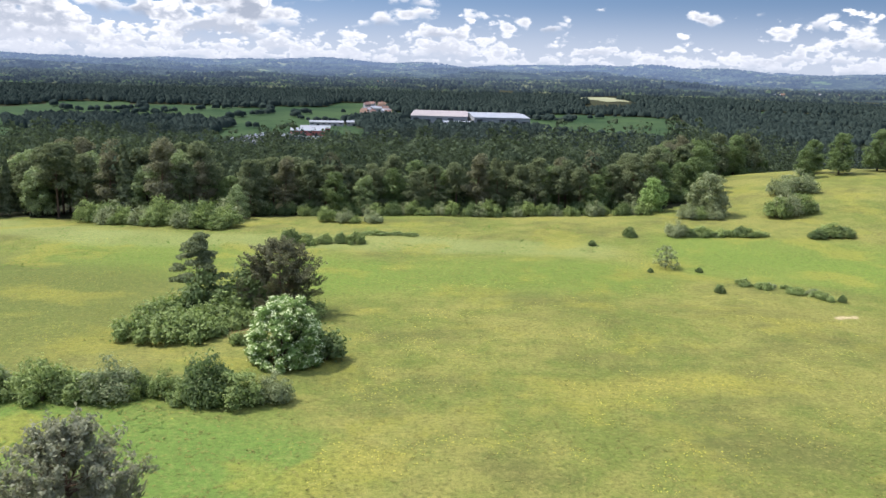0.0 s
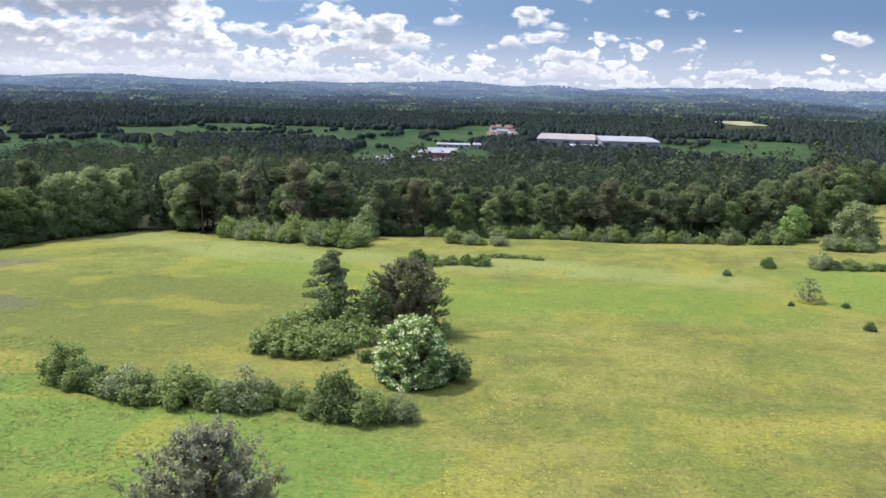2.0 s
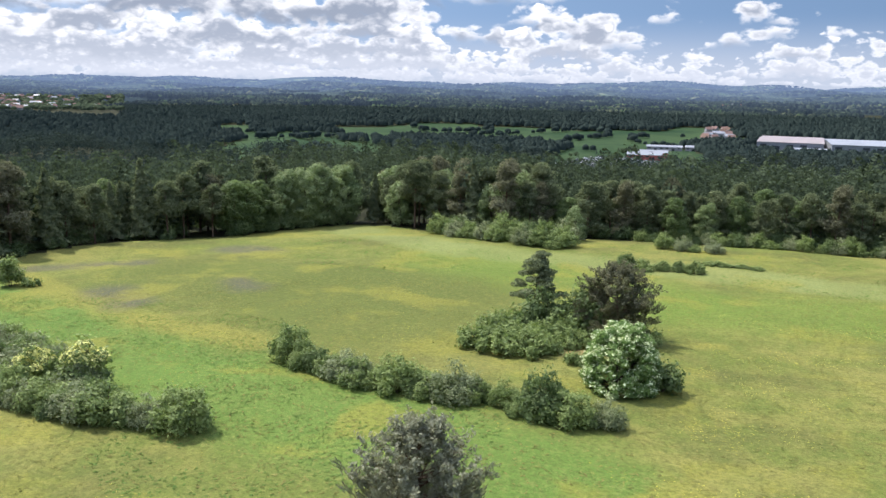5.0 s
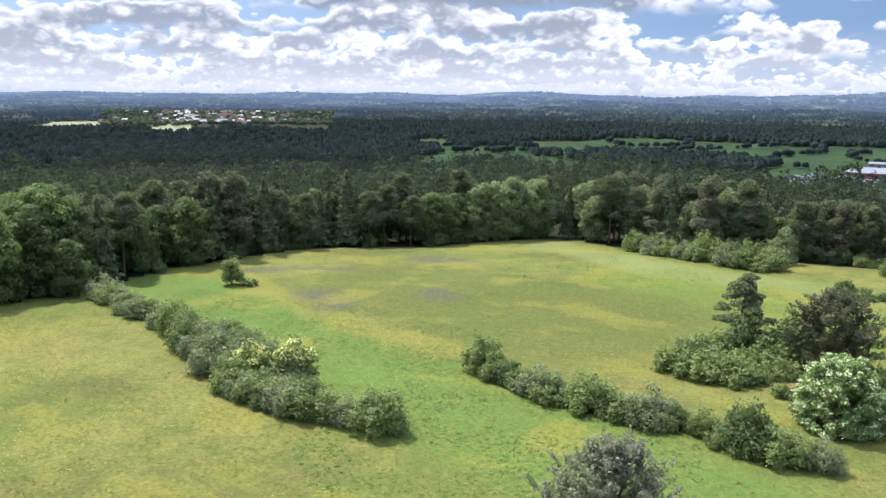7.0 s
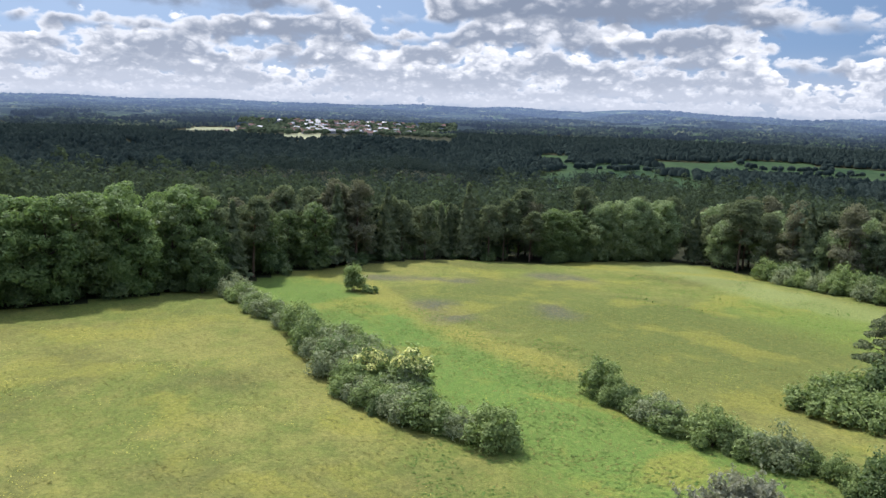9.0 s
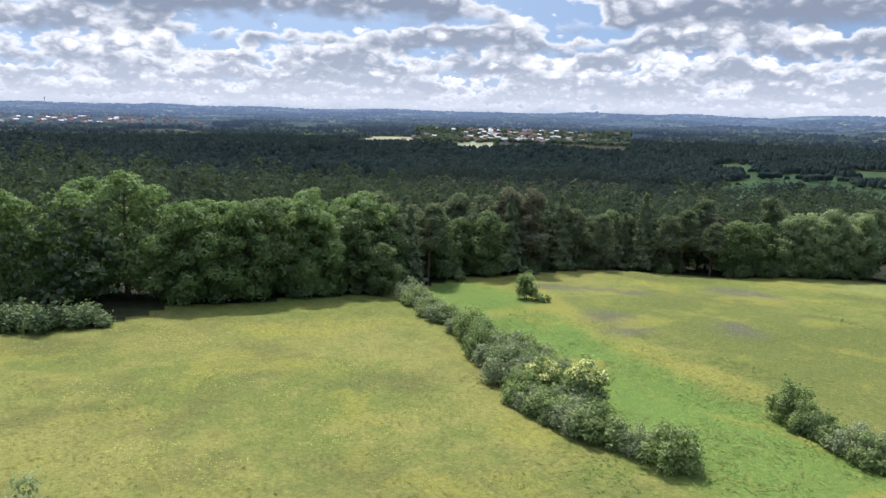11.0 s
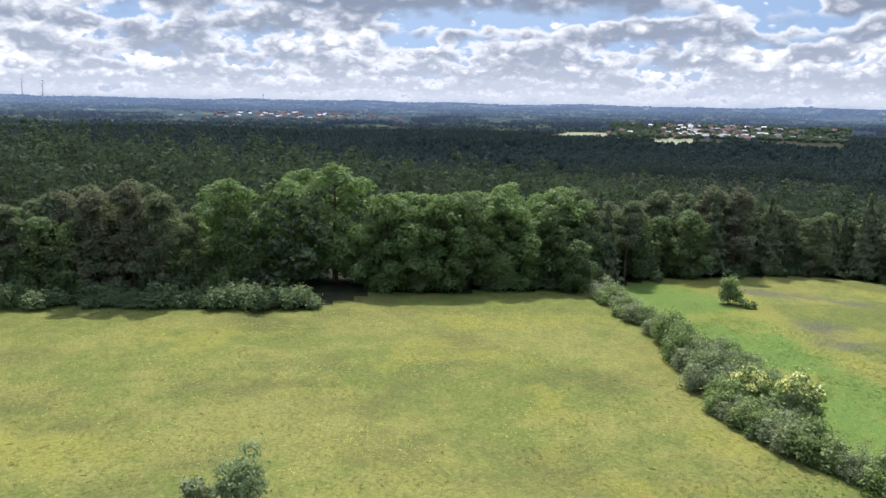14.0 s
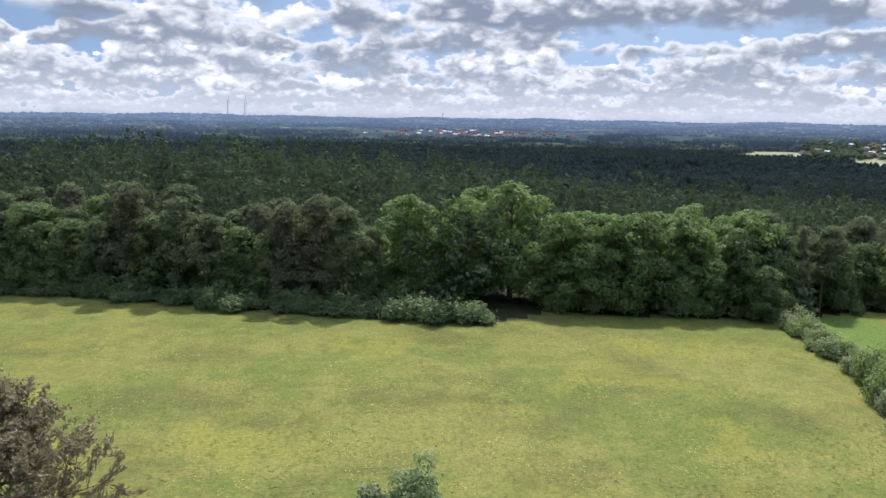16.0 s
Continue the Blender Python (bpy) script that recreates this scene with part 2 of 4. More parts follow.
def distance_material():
    """The backdrop: wooded hills with fields and clearings; the blue haze of the air is painted as emission."""
    m, n = material("haze_glow_hills")
    at = n.add("ShaderNodeTexCoord").outputs["Object"]
    flat = n.vmath("MULTIPLY", at, (1, 1, 0))
    bent = n.vmath("ADD", flat, n.vmath("MULTIPLY", n.noise(flat, 0.006, 3.0, 0.6, 1), (160, 160, 0)))
    crowns = n.noise(flat, 0.055, 4.0, 0.75)
    stands = n.noise(bent, 0.0042, 4.0, 0.6)
    colour = n.mix(n.step(crowns, 0.36, 0.64), (0.010, 0.016, 0.015), (0.044, 0.058, 0.036))
    colour = n.mix(n.step(stands, 0.46, 0.54, 0.0, 0.85), colour, n.mix(crowns, (0.006, 0.011, 0.012), (0.020, 0.028, 0.025)))
    meadows = n.math("MULTIPLY", n.step(n.noise(bent, 0.0075, 3.0, 0.5), 0.56, 0.60), n.step(n.noise(bent, 0.017, 2.0), 0.47, 0.54))
    colour = n.mix(meadows, colour, n.mix(n.step(n.noise(bent, 0.008, 2.0), 0.45, 0.55), (0.050, 0.075, 0.032), (0.090, 0.100, 0.055)))
    hump = n.add("ShaderNodeBump", None, Strength=0.9, Distance=9.0, Height=crowns)
    s = n.add("ShaderNodeBsdfPrincipled", None, Base_Color=colour, Roughness=0.95, Normal=hump.outputs[0])
    s.inputs["Specular IOR Level"].default_value = 0.0
    # air haze put into a blue emission that grows with distance
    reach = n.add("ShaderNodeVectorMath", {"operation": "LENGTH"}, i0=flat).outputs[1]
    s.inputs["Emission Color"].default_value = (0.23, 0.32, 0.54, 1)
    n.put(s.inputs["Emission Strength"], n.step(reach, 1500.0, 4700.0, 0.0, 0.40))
    n.add("ShaderNodeOutputMaterial", None, Surface=s.outputs[0])
    return m


MEADOW = meadow_material()
HAZE_HILLS = distance_material()
FOREST_FLOOR = plain_material("forest_floor", (0.016, 0.019, 0.009), (0.032, 0.032, 0.016), 0.4)
# grass green lowered to include the cloud shade over the valley
FIELD = plain_material("field", (0.014, 0.031, 0.014), (0.034, 0.055, 0.022), 0.009, 0.9)
CROP = plain_material("ripe_field", (0.15, 0.16, 0.095), (0.20, 0.20, 0.12), 0.012, 0.9)
BARK = plain_material("bark", (0.055, 0.042, 0.030), (0.11, 0.085, 0.06), 3.0, 0.9, 0.0, 0.8)
PINE_BARK = plain_material("pine_bark", (0.085, 0.058, 0.040), (0.150, 0.100, 0.068), 2.0, 0.9, 0.0, 0.8)
BEECH_LEAF = leaf_material("beech_leaf", (0.060, 0.102, 0.031), (0.186, 0.252, 0.084), 0.35, 0.45, 0.6)
DARK_LEAF = leaf_material("dark_leaf", (0.052, 0.081, 0.029), (0.143, 0.189, 0.068), 0.35, 0.42, 0.6)
LIGHT_LEAF = leaf_material("light_leaf", (0.095, 0.14, 0.050), (0.25, 0.30, 0.14), 0.35, 0.42, 0.6)
UNDER_LEAF = leaf_material("undergrowth_leaf", (0.048, 0.078, 0.029), (0.150, 0.195, 0.078), 0.4, 0.36, 0.6)
SHRUB_LEAF = leaf_material("shrub_leaf", (0.056, 0.086, 0.026), (0.228, 0.285, 0.090), 0.8, 0.32, 0.6)
GREY_LEAF = leaf_material("grey_leaf", (0.070, 0.096, 0.042), (0.265, 0.290, 0.145), 0.8, 0.32, 0.6)
# valley side: cloud shade and a little blue haze put into the leaf colour
SHADED_SIDE_LEAF = leaf_material("shaded_side_leaf", (0.020, 0.030, 0.029), (0.060, 0.077, 0.061), 0.055, 0.2, 1.0)
FEATHER_NEEDLE = leaf_material("feathery_needle", (0.120, 0.128, 0.084), (0.290, 0.285, 0.195), 0.8, 0.35, 0.8)
FRESH_LEAF = leaf_material("fresh_leaf", (0.085, 0.15, 0.040), (0.25, 0.34, 0.11), 0.35, 0.45, 0.6)
BROWN_NEEDLE = leaf_material("brownish_needle", (0.115, 0.098, 0.062), (0.285, 0.235, 0.150), 0.8, 0.3, 0.8)
PINE_NEEDLE = leaf_material("pine_needle", (0.063, 0.084, 0.045), (0.172, 0.191, 0.100), 0.6, 0.3, 0.8)
GREY_NEEDLE = leaf_material("grey_pine_needle", (0.073, 0.075, 0.045), (0.194, 0.188, 0.115), 0.8, 0.3, 0.8)
# woods behind the edge: leaves darker than the edge trees', standing in for cloud shadow
SHADED_WOODS_LEAF = leaf_material("woods_leaf", (0.018, 0.027, 0.020), (0.084, 0.106, 0.058), 0.12, 0.25, 0.95)
# far woods: near-black bluish leaves carry the cloud shadow and haze as colour
SHADED_VALLEY_LEAF = leaf_material("shaded_valley_leaf", (0.014, 0.022, 0.020), (0.030, 0.041, 0.034), 0.02, 0.05, 1.0)
GRASS_BLADE = leaf_material("grass_blade", (0.066, 0.080, 0.024), (0.190, 0.172, 0.058), 0.12, 0.25, 0.9)
WEED_LEAF = leaf_material("weed_leaf", (0.050, 0.092, 0.022), (0.110, 0.160, 0.044), 0.3, 0.3, 0.9)
MEADOW_FLOWER = leaf_material("meadow_flower", (0.24, 0.235, 0.04), (0.40, 0.36, 0.05), 0.3, 0.2)
BLOSSOM = leaf_material("blossom", (0.44, 0.52, 0.24), (0.74, 0.78, 0.50), 0.8, 0.35)
YELLOW_BLOSSOM = leaf_material("yellow_blossom", (0.46, 0.46, 0.13), (0.74, 0.70, 0.28), 0.8, 0.3)

# ---- mesh helpers ----


def mesh(name, verts, faces, mat, smooth=False):
    """A mesh from arrays: faces all have the same count of corners."""
    me = bpy.data.meshes.new(name)
    verts, faces = np.asarray(verts, np.float32), np.asarray(faces, np.int32)
    k = faces.shape[1]
    me.vertices.add(len(verts)), me.loops.add(faces.size), me.polygons.add(len(faces))
    me.vertices.foreach_set("co", verts.ravel())
    me.loops.foreach_set("vertex_index", faces.ravel())
    me.polygons.foreach_set("loop_start", np.arange(0, faces.size, k, dtype=np.int32))
    me.polygons.foreach_set("use_smooth", np.full(len(faces), smooth))
    me.update(calc_edges=True)
    for one in mat if isinstance(mat, (list, tuple)) else [mat]:
        me.materials.append(one)
    return me


def part(name, me, parent, label=""):
    ob = tagged(new(name, me), label)
    ob.parent = parent
    return ob


def join(pieces):
    verts, faces, base = [], [], 0
    for v, f in pieces:
        verts.append(v), faces.append(np.asarray(f) + base)
        base += len(v)
    return np.concatenate(verts), np.concatenate(faces)


def tube(points, radii, sides=6):
    """A tapered limb along points."""
    p = np.array(points, float)
    d = np.gradient(p, axis=0)
    d /= np.linalg.norm(d, axis=1)[:, None] + 1e-9
    side = np.cross(d, [0.31, 0.95, 0.05])
    side /= np.linalg.norm(side, axis=1)[:, None] + 1e-9
    other = np.cross(d, side)
    a = np.arange(sides) * 2 * math.pi / sides
    ring = np.cos(a)[None, :, None] * side[:, None] + np.sin(a)[None, :, None] * other[:, None]
    v = (p[:, None] + ring * np.array(radii)[:, None, None]).reshape(-1, 3)
    i, j = np.meshgrid(np.arange(len(p) - 1), np.arange(sides), indexing="ij")
    k = (j + 1) % sides
    f = np.stack([i * sides + j, i * sides + k, (i + 1) * sides + k, (i + 1) * sides + j], -1).reshape(-1, 4)
    return v, f


def leaves(rng, p, n, size, long=1.6, spread=0.38):
    """Small leaf sprays at the points p, facing roughly along n."""
    m = len(p)
    n = n + rng.normal(0, spread, (m, 3))
    n /= np.linalg.norm(n, axis=1)[:, None] + 1e-9
    t = np.cross(n, rng.normal(0, 1, (m, 3)))
    t /= np.linalg.norm(t, axis=1)[:, None] + 1e-9
    b = np.cross(n, t)
    s = (size * rng.uniform(0.45, 1.5, m))[:, None]
    v = np.stack([p - t * s * long * 0.5, p + b * s * 0.5 - t * s * 0.1, p + t * s * long * 0.5 - n * s * 0.2, p - b * s * 0.5 - t * s * 0.1], 1).reshape(-1, 3)
    return v, np.arange(m * 4).reshape(-1, 4)


def shoots(rng, p, d, length, width):
    """Needle shoots: narrow crossed blades at the points p that point along d."""
    m = len(p)
    d = d + rng.normal(0, 0.25, (m, 3))
    d /= np.linalg.norm(d, axis=1)[:, None] + 1e-9
    a = np.cross(d, rng.normal(0, 1, (m, 3)))
    a /= np.linalg.norm(a, axis=1)[:, None] + 1e-9
    b = np.cross(d, a)
    k = (length * rng.uniform(0.6, 1.3, m))[:, None]
    out = [np.stack([p - d * k * 0.3, p + d * k * 0.25 + w * width * 0.5, p + d * k * 0.7, p + d * k * 0.25 - w * width * 0.5], 1) for w in (a, b)]
    v = np.concatenate(out).reshape(-1, 3)
    return v, np.arange(len(v)).reshape(-1, 4)


def on_lobes(rng, lobes, count, low=-0.5):
    """Points on the shells of ellipsoid lobes: rows of x, y, z, rx, ry, rz."""
    lobes = np.array(lobes, float)
    area = (lobes[:, 3] * lobes[:, 4] + lobes[:, 3] * lobes[:, 5] + lobes[:, 4] * lobes[:, 5])
    pick = rng.choice(len(lobes), count, p=area / area.sum())
    d = rng.normal(0, 1, (count, 3))
    d /= np.linalg.norm(d, axis=1)[:, None]
    flip = (d[:, 2] < low) & (rng.random(count) < 0.8)
    d[flip, 2] *= -1
    grow = rng.uniform(0.45, 1.16, count)[:, None] ** 0.6
    p = lobes[pick, :3] + d * lobes[pick, 3:] * grow
    return p, d


# ---- the lie of the land ----


def smooth(a, b, x):
    t = np.clip((x - a) / (b - a), 0, 1)
    return t * t * (3 - 2 * t)


def waves(x, y, size, seed):
    """Gentle rolling, about -1 to 1, from a few crossed waves."""
    rng = np.random.default_rng(seed)
    z = 0.0
    for k in range(7):
        a, p, w = rng.uniform(0, 2 * math.pi), rng.uniform(0, 2 * math.pi), size * rng.uniform(0.5, 1.6)
        z = z + np.sin((x * math.cos(a) + y * math.sin(a)) * 2 * math.pi / w + p)
    return z / 3.5


def land(x, y):
    """Height of the ground."""
    x, y = np.asarray(x, float), np.asarray(y, float)
    r = np.hypot(x, y)
    z = 4.5 - 0.046 * np.minimum(r, 170)
    drop = np.clip((r - 160) / 560, 0, 1)
    z = z - 54 * (drop * 0.75 + 0.25 * drop * drop * (3 - 2 * drop))
    z = z + 90 * np.clip((r - 1550) / 3150, 0, 1) + 12 * np.exp(-(((r - 1780) / 230) ** 2)) * (0.6 + 0.4 * waves(x, y, 900, 21))
    z = z + 14 * np.exp(-((x - 128) ** 2 + (y - 212) ** 2) / (2 * 52**2))
    calm = 1 - 0.68 * smooth(30, 62, np.degrees(np.arctan2(-x, y)))
    z = z + calm * smooth(1900, 3400, r) * (17 * waves(x, y, 1150, 3) + 10 * waves(x, y, 480, 6)) + 4 * smooth(500, 1200, r) * (1 - smooth(800, 1000, r)) * waves(x, y, 420, 5)
    z = z + 5.5 * smooth(210, 380, r) * (1 - smooth(900, 1100, r)) * waves(x, y, 330, 15)
    z = z + 16 * np.exp(-(((x + 262) / 62) ** 2 + ((y + 62) / 78) ** 2) / 2)
    west = smooth(39, 50, np.degrees(np.arctan2(-x, y))) * smooth(300, 620, r) * (1 - smooth(1500, 1750, r))
    z = z + west * (11 * waves(x, y, 560, 61) + 5 * waves(x, y, 240, 62))
    z = z + 0.22 * waves(x, y, 34, 8) * (1 - smooth(150, 300, r))
    return z - 60 * smooth(4720, 4950, r)


# the meadow's rim, where the woods begin
RIM = [(-175, -140), (-150, -95), (-134, -58), (-126, -28), (-115, -3), (-110, 16), (-118, 25), (-115, 57), (-122, 78), (-120, 113), (-108, 133), (-96, 164), (-72, 161), (-50, 156),
       (-34, 163), (-8, 170), (28, 168), (46, 170), (62, 180), (76, 222), (110, 262), (160, 285), (240, 300), (240, -140)]


def in_meadow(x, y):
    x, y = np.asarray(x, float), np.asarray(y, float)
    inside = np.zeros(x.shape, bool)
    for (ax, ay), (bx, by) in zip(RIM, RIM[1:] + RIM[:1]):
        if ay == by:
            continue
        cross_x = (bx - ax) * (y - ay) / (by - ay) + ax
        inside ^= ((ay > y) != (by > y)) & (x < cross_x)
    return inside


# open land in the valley: yaw from, yaw to, nearest, farthest
FIELDS = [(12.5, 38.5, 900, 1540), (6.5, 12.5, 1130, 1560), (-17, -6.5, 1010, 1470), (-31, -21, 1370, 1470), (-32, -23, 960, 1130), (-29, -19.5, 1640, 1730), (-6.5, 2.6, 1120, 1440), (5.8, 12.5, 830, 1130), (12.6, 15.6, 760, 1000), (3.4, 6.6, 1350, 1640)]
CROPS = [(58.3, 63.4, 1900, 2130), (54.6, 57.2, 1650, 1900), (36.4, 39.2, 2000, 2200)]


def in_sectors(x, y, sectors, wobble=1.0):
    yaw, r = np.degrees(np.arctan2(-x, y)), np.hypot(x, y)
    yaw = yaw + wobble * 1.1 * waves(x, y, 300, 14)
    r = r + wobble * 45 * waves(x, y, 260, 12)
    out = np.zeros(np.shape(x), bool)
    for a, b, near, far in sectors:
        out |= (yaw > a) & (yaw < b) & (r > near) & (r < far)
    return out


def build_ground():
    yaw = np.radians(np.concatenate([np.arange(-42, 126, 0.5), np.arange(126, 318, 6.0)]))
    r = np.concatenate([[0.5], np.arange(8, 190, 3.0), 190 * 1.028 ** np.arange(0, 119)])
    r = np.append(r[r < 4930], 4950)
    a, b = np.meshgrid(yaw, r, indexing="ij")
    x, y = -np.sin(a) * b, np.cos(a) * b
    v = np.stack([x, y, land(x, y)], -1).reshape(-1, 3)
    m, k = len(yaw), len(r)
    i, j = np.meshgrid(np.arange(m), np.arange(k - 1), indexing="ij")
    nxt = (i + 1) % m
    f = np.stack([i * k + j, nxt * k + j, nxt * k + j + 1, i * k + j + 1], -1).reshape(-1, 4)[:, ::-1]
    c = v[f].mean(1)
    far = np.hypot(c[:, 0], c[:, 1]) > 2250
    tagged(new("backdrop", mesh("backdrop", v, f[far], HAZE_HILLS, True)), "wooded hills and fields on the horizon, blued by painted haze", "hills", kind="structure")
    f, c = f[~far], c[~far]
    me = mesh("ground", v, f, [MEADOW, FOREST_FLOOR, FIELD, CROP], True)
    reach = np.hypot(c[:, 0], c[:, 1])
    kind = np.where(in_meadow(c[:, 0], c[:, 1]), 0, 1)
    kind[in_sectors(c[:, 0], c[:, 1], FIELDS) & (reach > 400)] = 2
    kind[in_sectors(c[:, 0], c[:, 1], CROPS, 0.4)] = 3
    me.polygons.foreach_set("material_index", kind.astype(np.int32))
    return tagged(new("ground", me), "rolling meadow land falling to a wooded valley and far hills", "ground", kind="structure")


ground = build_ground()


def crop_field(label, yaw0, yaw1, near, far):
    """A ripe field with a bowed, tapering outline, lying on the far ground."""
    u, w = np.meshgrid(np.linspace(0, 1, 33), np.linspace(0, 1, 7), indexing="ij")
    yaw = np.radians(yaw0 + (yaw1 - yaw0) * u)
    a = near + (far - near) * (0.10 + 0.25 * u**2 + 0.05 * np.sin(u * 11))
    b = near + (far - near) * (0.55 + 0.45 * np.sin(np.pi * u) ** 0.6 + 0.04 * np.sin(u * 17))
    r = a + (b - a) * w
    x, y = -np.sin(yaw) * r, np.cos(yaw) * r
    v = np.stack([x, y, land(x, y) + 1.0], -1).reshape(-1, 3)
    i, j = np.meshgrid(np.arange(32), np.arange(6), indexing="ij")
    f = np.stack([i * 7 + j, i * 7 + j + 1, (i + 1) * 7 + j + 1, (i + 1) * 7 + j], -1).reshape(-1, 4)
    return tagged(new("crop_field", mesh("crop_field", v, f, CROP, True)), label, "field", kind="structure")


crop_field("pale ripe grain field among the far woods", -13.0, -9.4, 1750, 2060)

# ---- plants ----


def broadleaf(seed, h, wide, leaf_mat, count=2600, size=0.34, stem=0.2, name="broadleaf_tree", bloom=None, lobe=0.82, fill=(0.3, 0.92), limbs=60):
    """A broad-leaved tree: bent trunk with limbs, and a crown of many sprays on uneven lobes."""
    rng = np.random.default_rng(seed)
    top = new(name)
    lean = rng.normal(0, 0.03 * h, 2)
    axis = [(0, 0, -0.3), (lean[0] * 0.2, lean[1] * 0.2, h * 0.22), (lean[0] * 0.6, lean[1] * 0.6, h * 0.5), (lean[0], lean[1], h * 0.8)]
    pieces, lobes = [tube(axis, [h * 0.026, h * 0.020, h * 0.013, h * 0.004], 8)], []
    for k in range(limbs):
        u = (k + rng.random()) / limbs
        z = h * (stem + (0.92 - stem) * u)
        spread = wide * 0.5 * math.sin(math.pi * min(1.0, 0.22 + 0.72 * u)) ** 0.8 * rng.uniform(*fill)
        a = k * 2.4 + rng.normal(0, 0.4)
        c = np.array([lean[0] * u + math.cos(a) * spread, lean[1] * u + math.sin(a) * spread, z])
        s = lobe * h * rng.uniform(0.07, 0.145) * (1.15 - 0.35 * u)
        lobes.append((*c, s * 1.15, s * 1.15, s * 0.8))
        if k % 3 == 0:
            root = np.array([lean[0] * u * 0.7, lean[1] * u * 0.7, max(h * 0.15, z - spread * 0.75)])
            pieces.append(tube([root, (root + c) / 2 + [0, 0, -0.02 * h], c], [h * 0.009, h * 0.006, h * 0.002], 5))
    part("trunk", mesh("trunk", *join(pieces), BARK, True), top)
    p, d = on_lobes(rng, lobes, count)
    part("crown", mesh("crown", *leaves(rng, p, d + [0, 0, 0.35], size), leaf_mat), top)
    if bloom:
        mat, number, label = bloom
        p, d = on_lobes(rng, lobes, number, 0.0)
        part("blossom", mesh("blossom", *leaves(rng, p + d * 0.1, d + [0, 0, 0.4], size * 0.62, 1.2), mat), top, label)
    return top


def pine(seed, h, leaf_mat, bare=0.5, wide=0.34, count=2400, size=0.30, name="pine_tree", clump=1.0, flat=0.5):
    """A Scots pine: long reddish trunk, tiers of flat needle clumps, broken crown."""
    rng = np.random.default_rng(seed)
    top = new(name)
    lean = rng.normal(0, 0.035 * h, 2)
    axis = [(lean[0] * u**2, lean[1] * u**2, h * u - 0.3 * (u == 0)) for u in (0, 0.25, 0.5, 0.75, 0.97)]
    pieces, lobes = [tube(axis, [h * 0.017, h * 0.014, h * 0.011, h * 0.007, h * 0.002], 7)], []
    tiers = 11
    for k in range(tiers):
        u = bare + (0.98 - bare) * (k + 0.5 * rng.random()) / tiers
        reach = h * wide * 0.5 * (1.15 - ((u - bare) / (1 - bare)) ** 1.5) * rng.uniform(0.75, 1.15)
        for b in range(rng.integers(3, 6)):
            a = rng.uniform(0, 2 * math.pi)
            far = reach * rng.uniform(0.55, 1.1)
            root = np.array([lean[0] * u**2, lean[1] * u**2, h * u])
            tip = root + [math.cos(a) * far, math.sin(a) * far, far * rng.uniform(0.0, 0.35)]
            pieces.append(tube([root, (root + tip) / 2 + [0, 0, far * 0.03], tip], [h * 0.005, h * 0.0035, h * 0.001], 4))
            s = clump * h * rng.uniform(0.035, 0.06)
            lobes.append((*tip, s * 1.4, s * 1.4, s * flat))
            lobes.append((*(root * 0.4 + tip * 0.6 + rng.normal(0, s * 0.5, 3)), s * 1.2, s * 1.2, s * flat))
    lobes.append((lean[0], lean[1], h * 0.97, h * 0.04, h * 0.04, h * 0.04))
    part("trunk", mesh("trunk", *join(pieces), PINE_BARK, True), top)
    p, d = on_lobes(rng, lobes, count)
    part("crown", mesh("crown", *leaves(rng, p, d + [0, 0, 0.5], size, 2.4, 0.7), leaf_mat), top)
    return top


def spruce(seed, h, leaf_mat, count=2400, size=0.34, name="spruce_tree"):
    """A dark fir or spruce: a tall cone of drooping tiers."""
    rng = np.random.default_rng(seed)
    top = new(name)
    part("trunk", mesh("trunk", *tube([(0, 0, -0.3), (0, 0, h * 0.5), (0, 0, h * 0.98)], [h * 0.016, h * 0.010, h * 0.002], 7), BARK, True), top)
    u = rng.random(count) ** 0.75
    u = 0.10 + 0.90 * (1 - u)
    tier = np.sin(u * 60) * 0.16
    a = rng.uniform(0, 2 * math.pi, count)
    lump = 1 + 0.22 * np.sin(a * 5 + u * 23) + rng.normal(0, 0.08, count)
    rad = h * 0.19 * (1.02 - u) ** 0.85 * (0.95 + tier) * lump * rng.uniform(0.75, 1.0, count)
    p = np.stack([np.cos(a) * rad, np.sin(a) * rad, h * u - rad * 0.15], 1)
    d = np.stack([np.cos(a), np.sin(a), np.full(count, 0.5)], 1)
    part("crown", mesh("crown", *leaves(rng, p, d, size, 2.2, 0.5), leaf_mat), top)
    return top


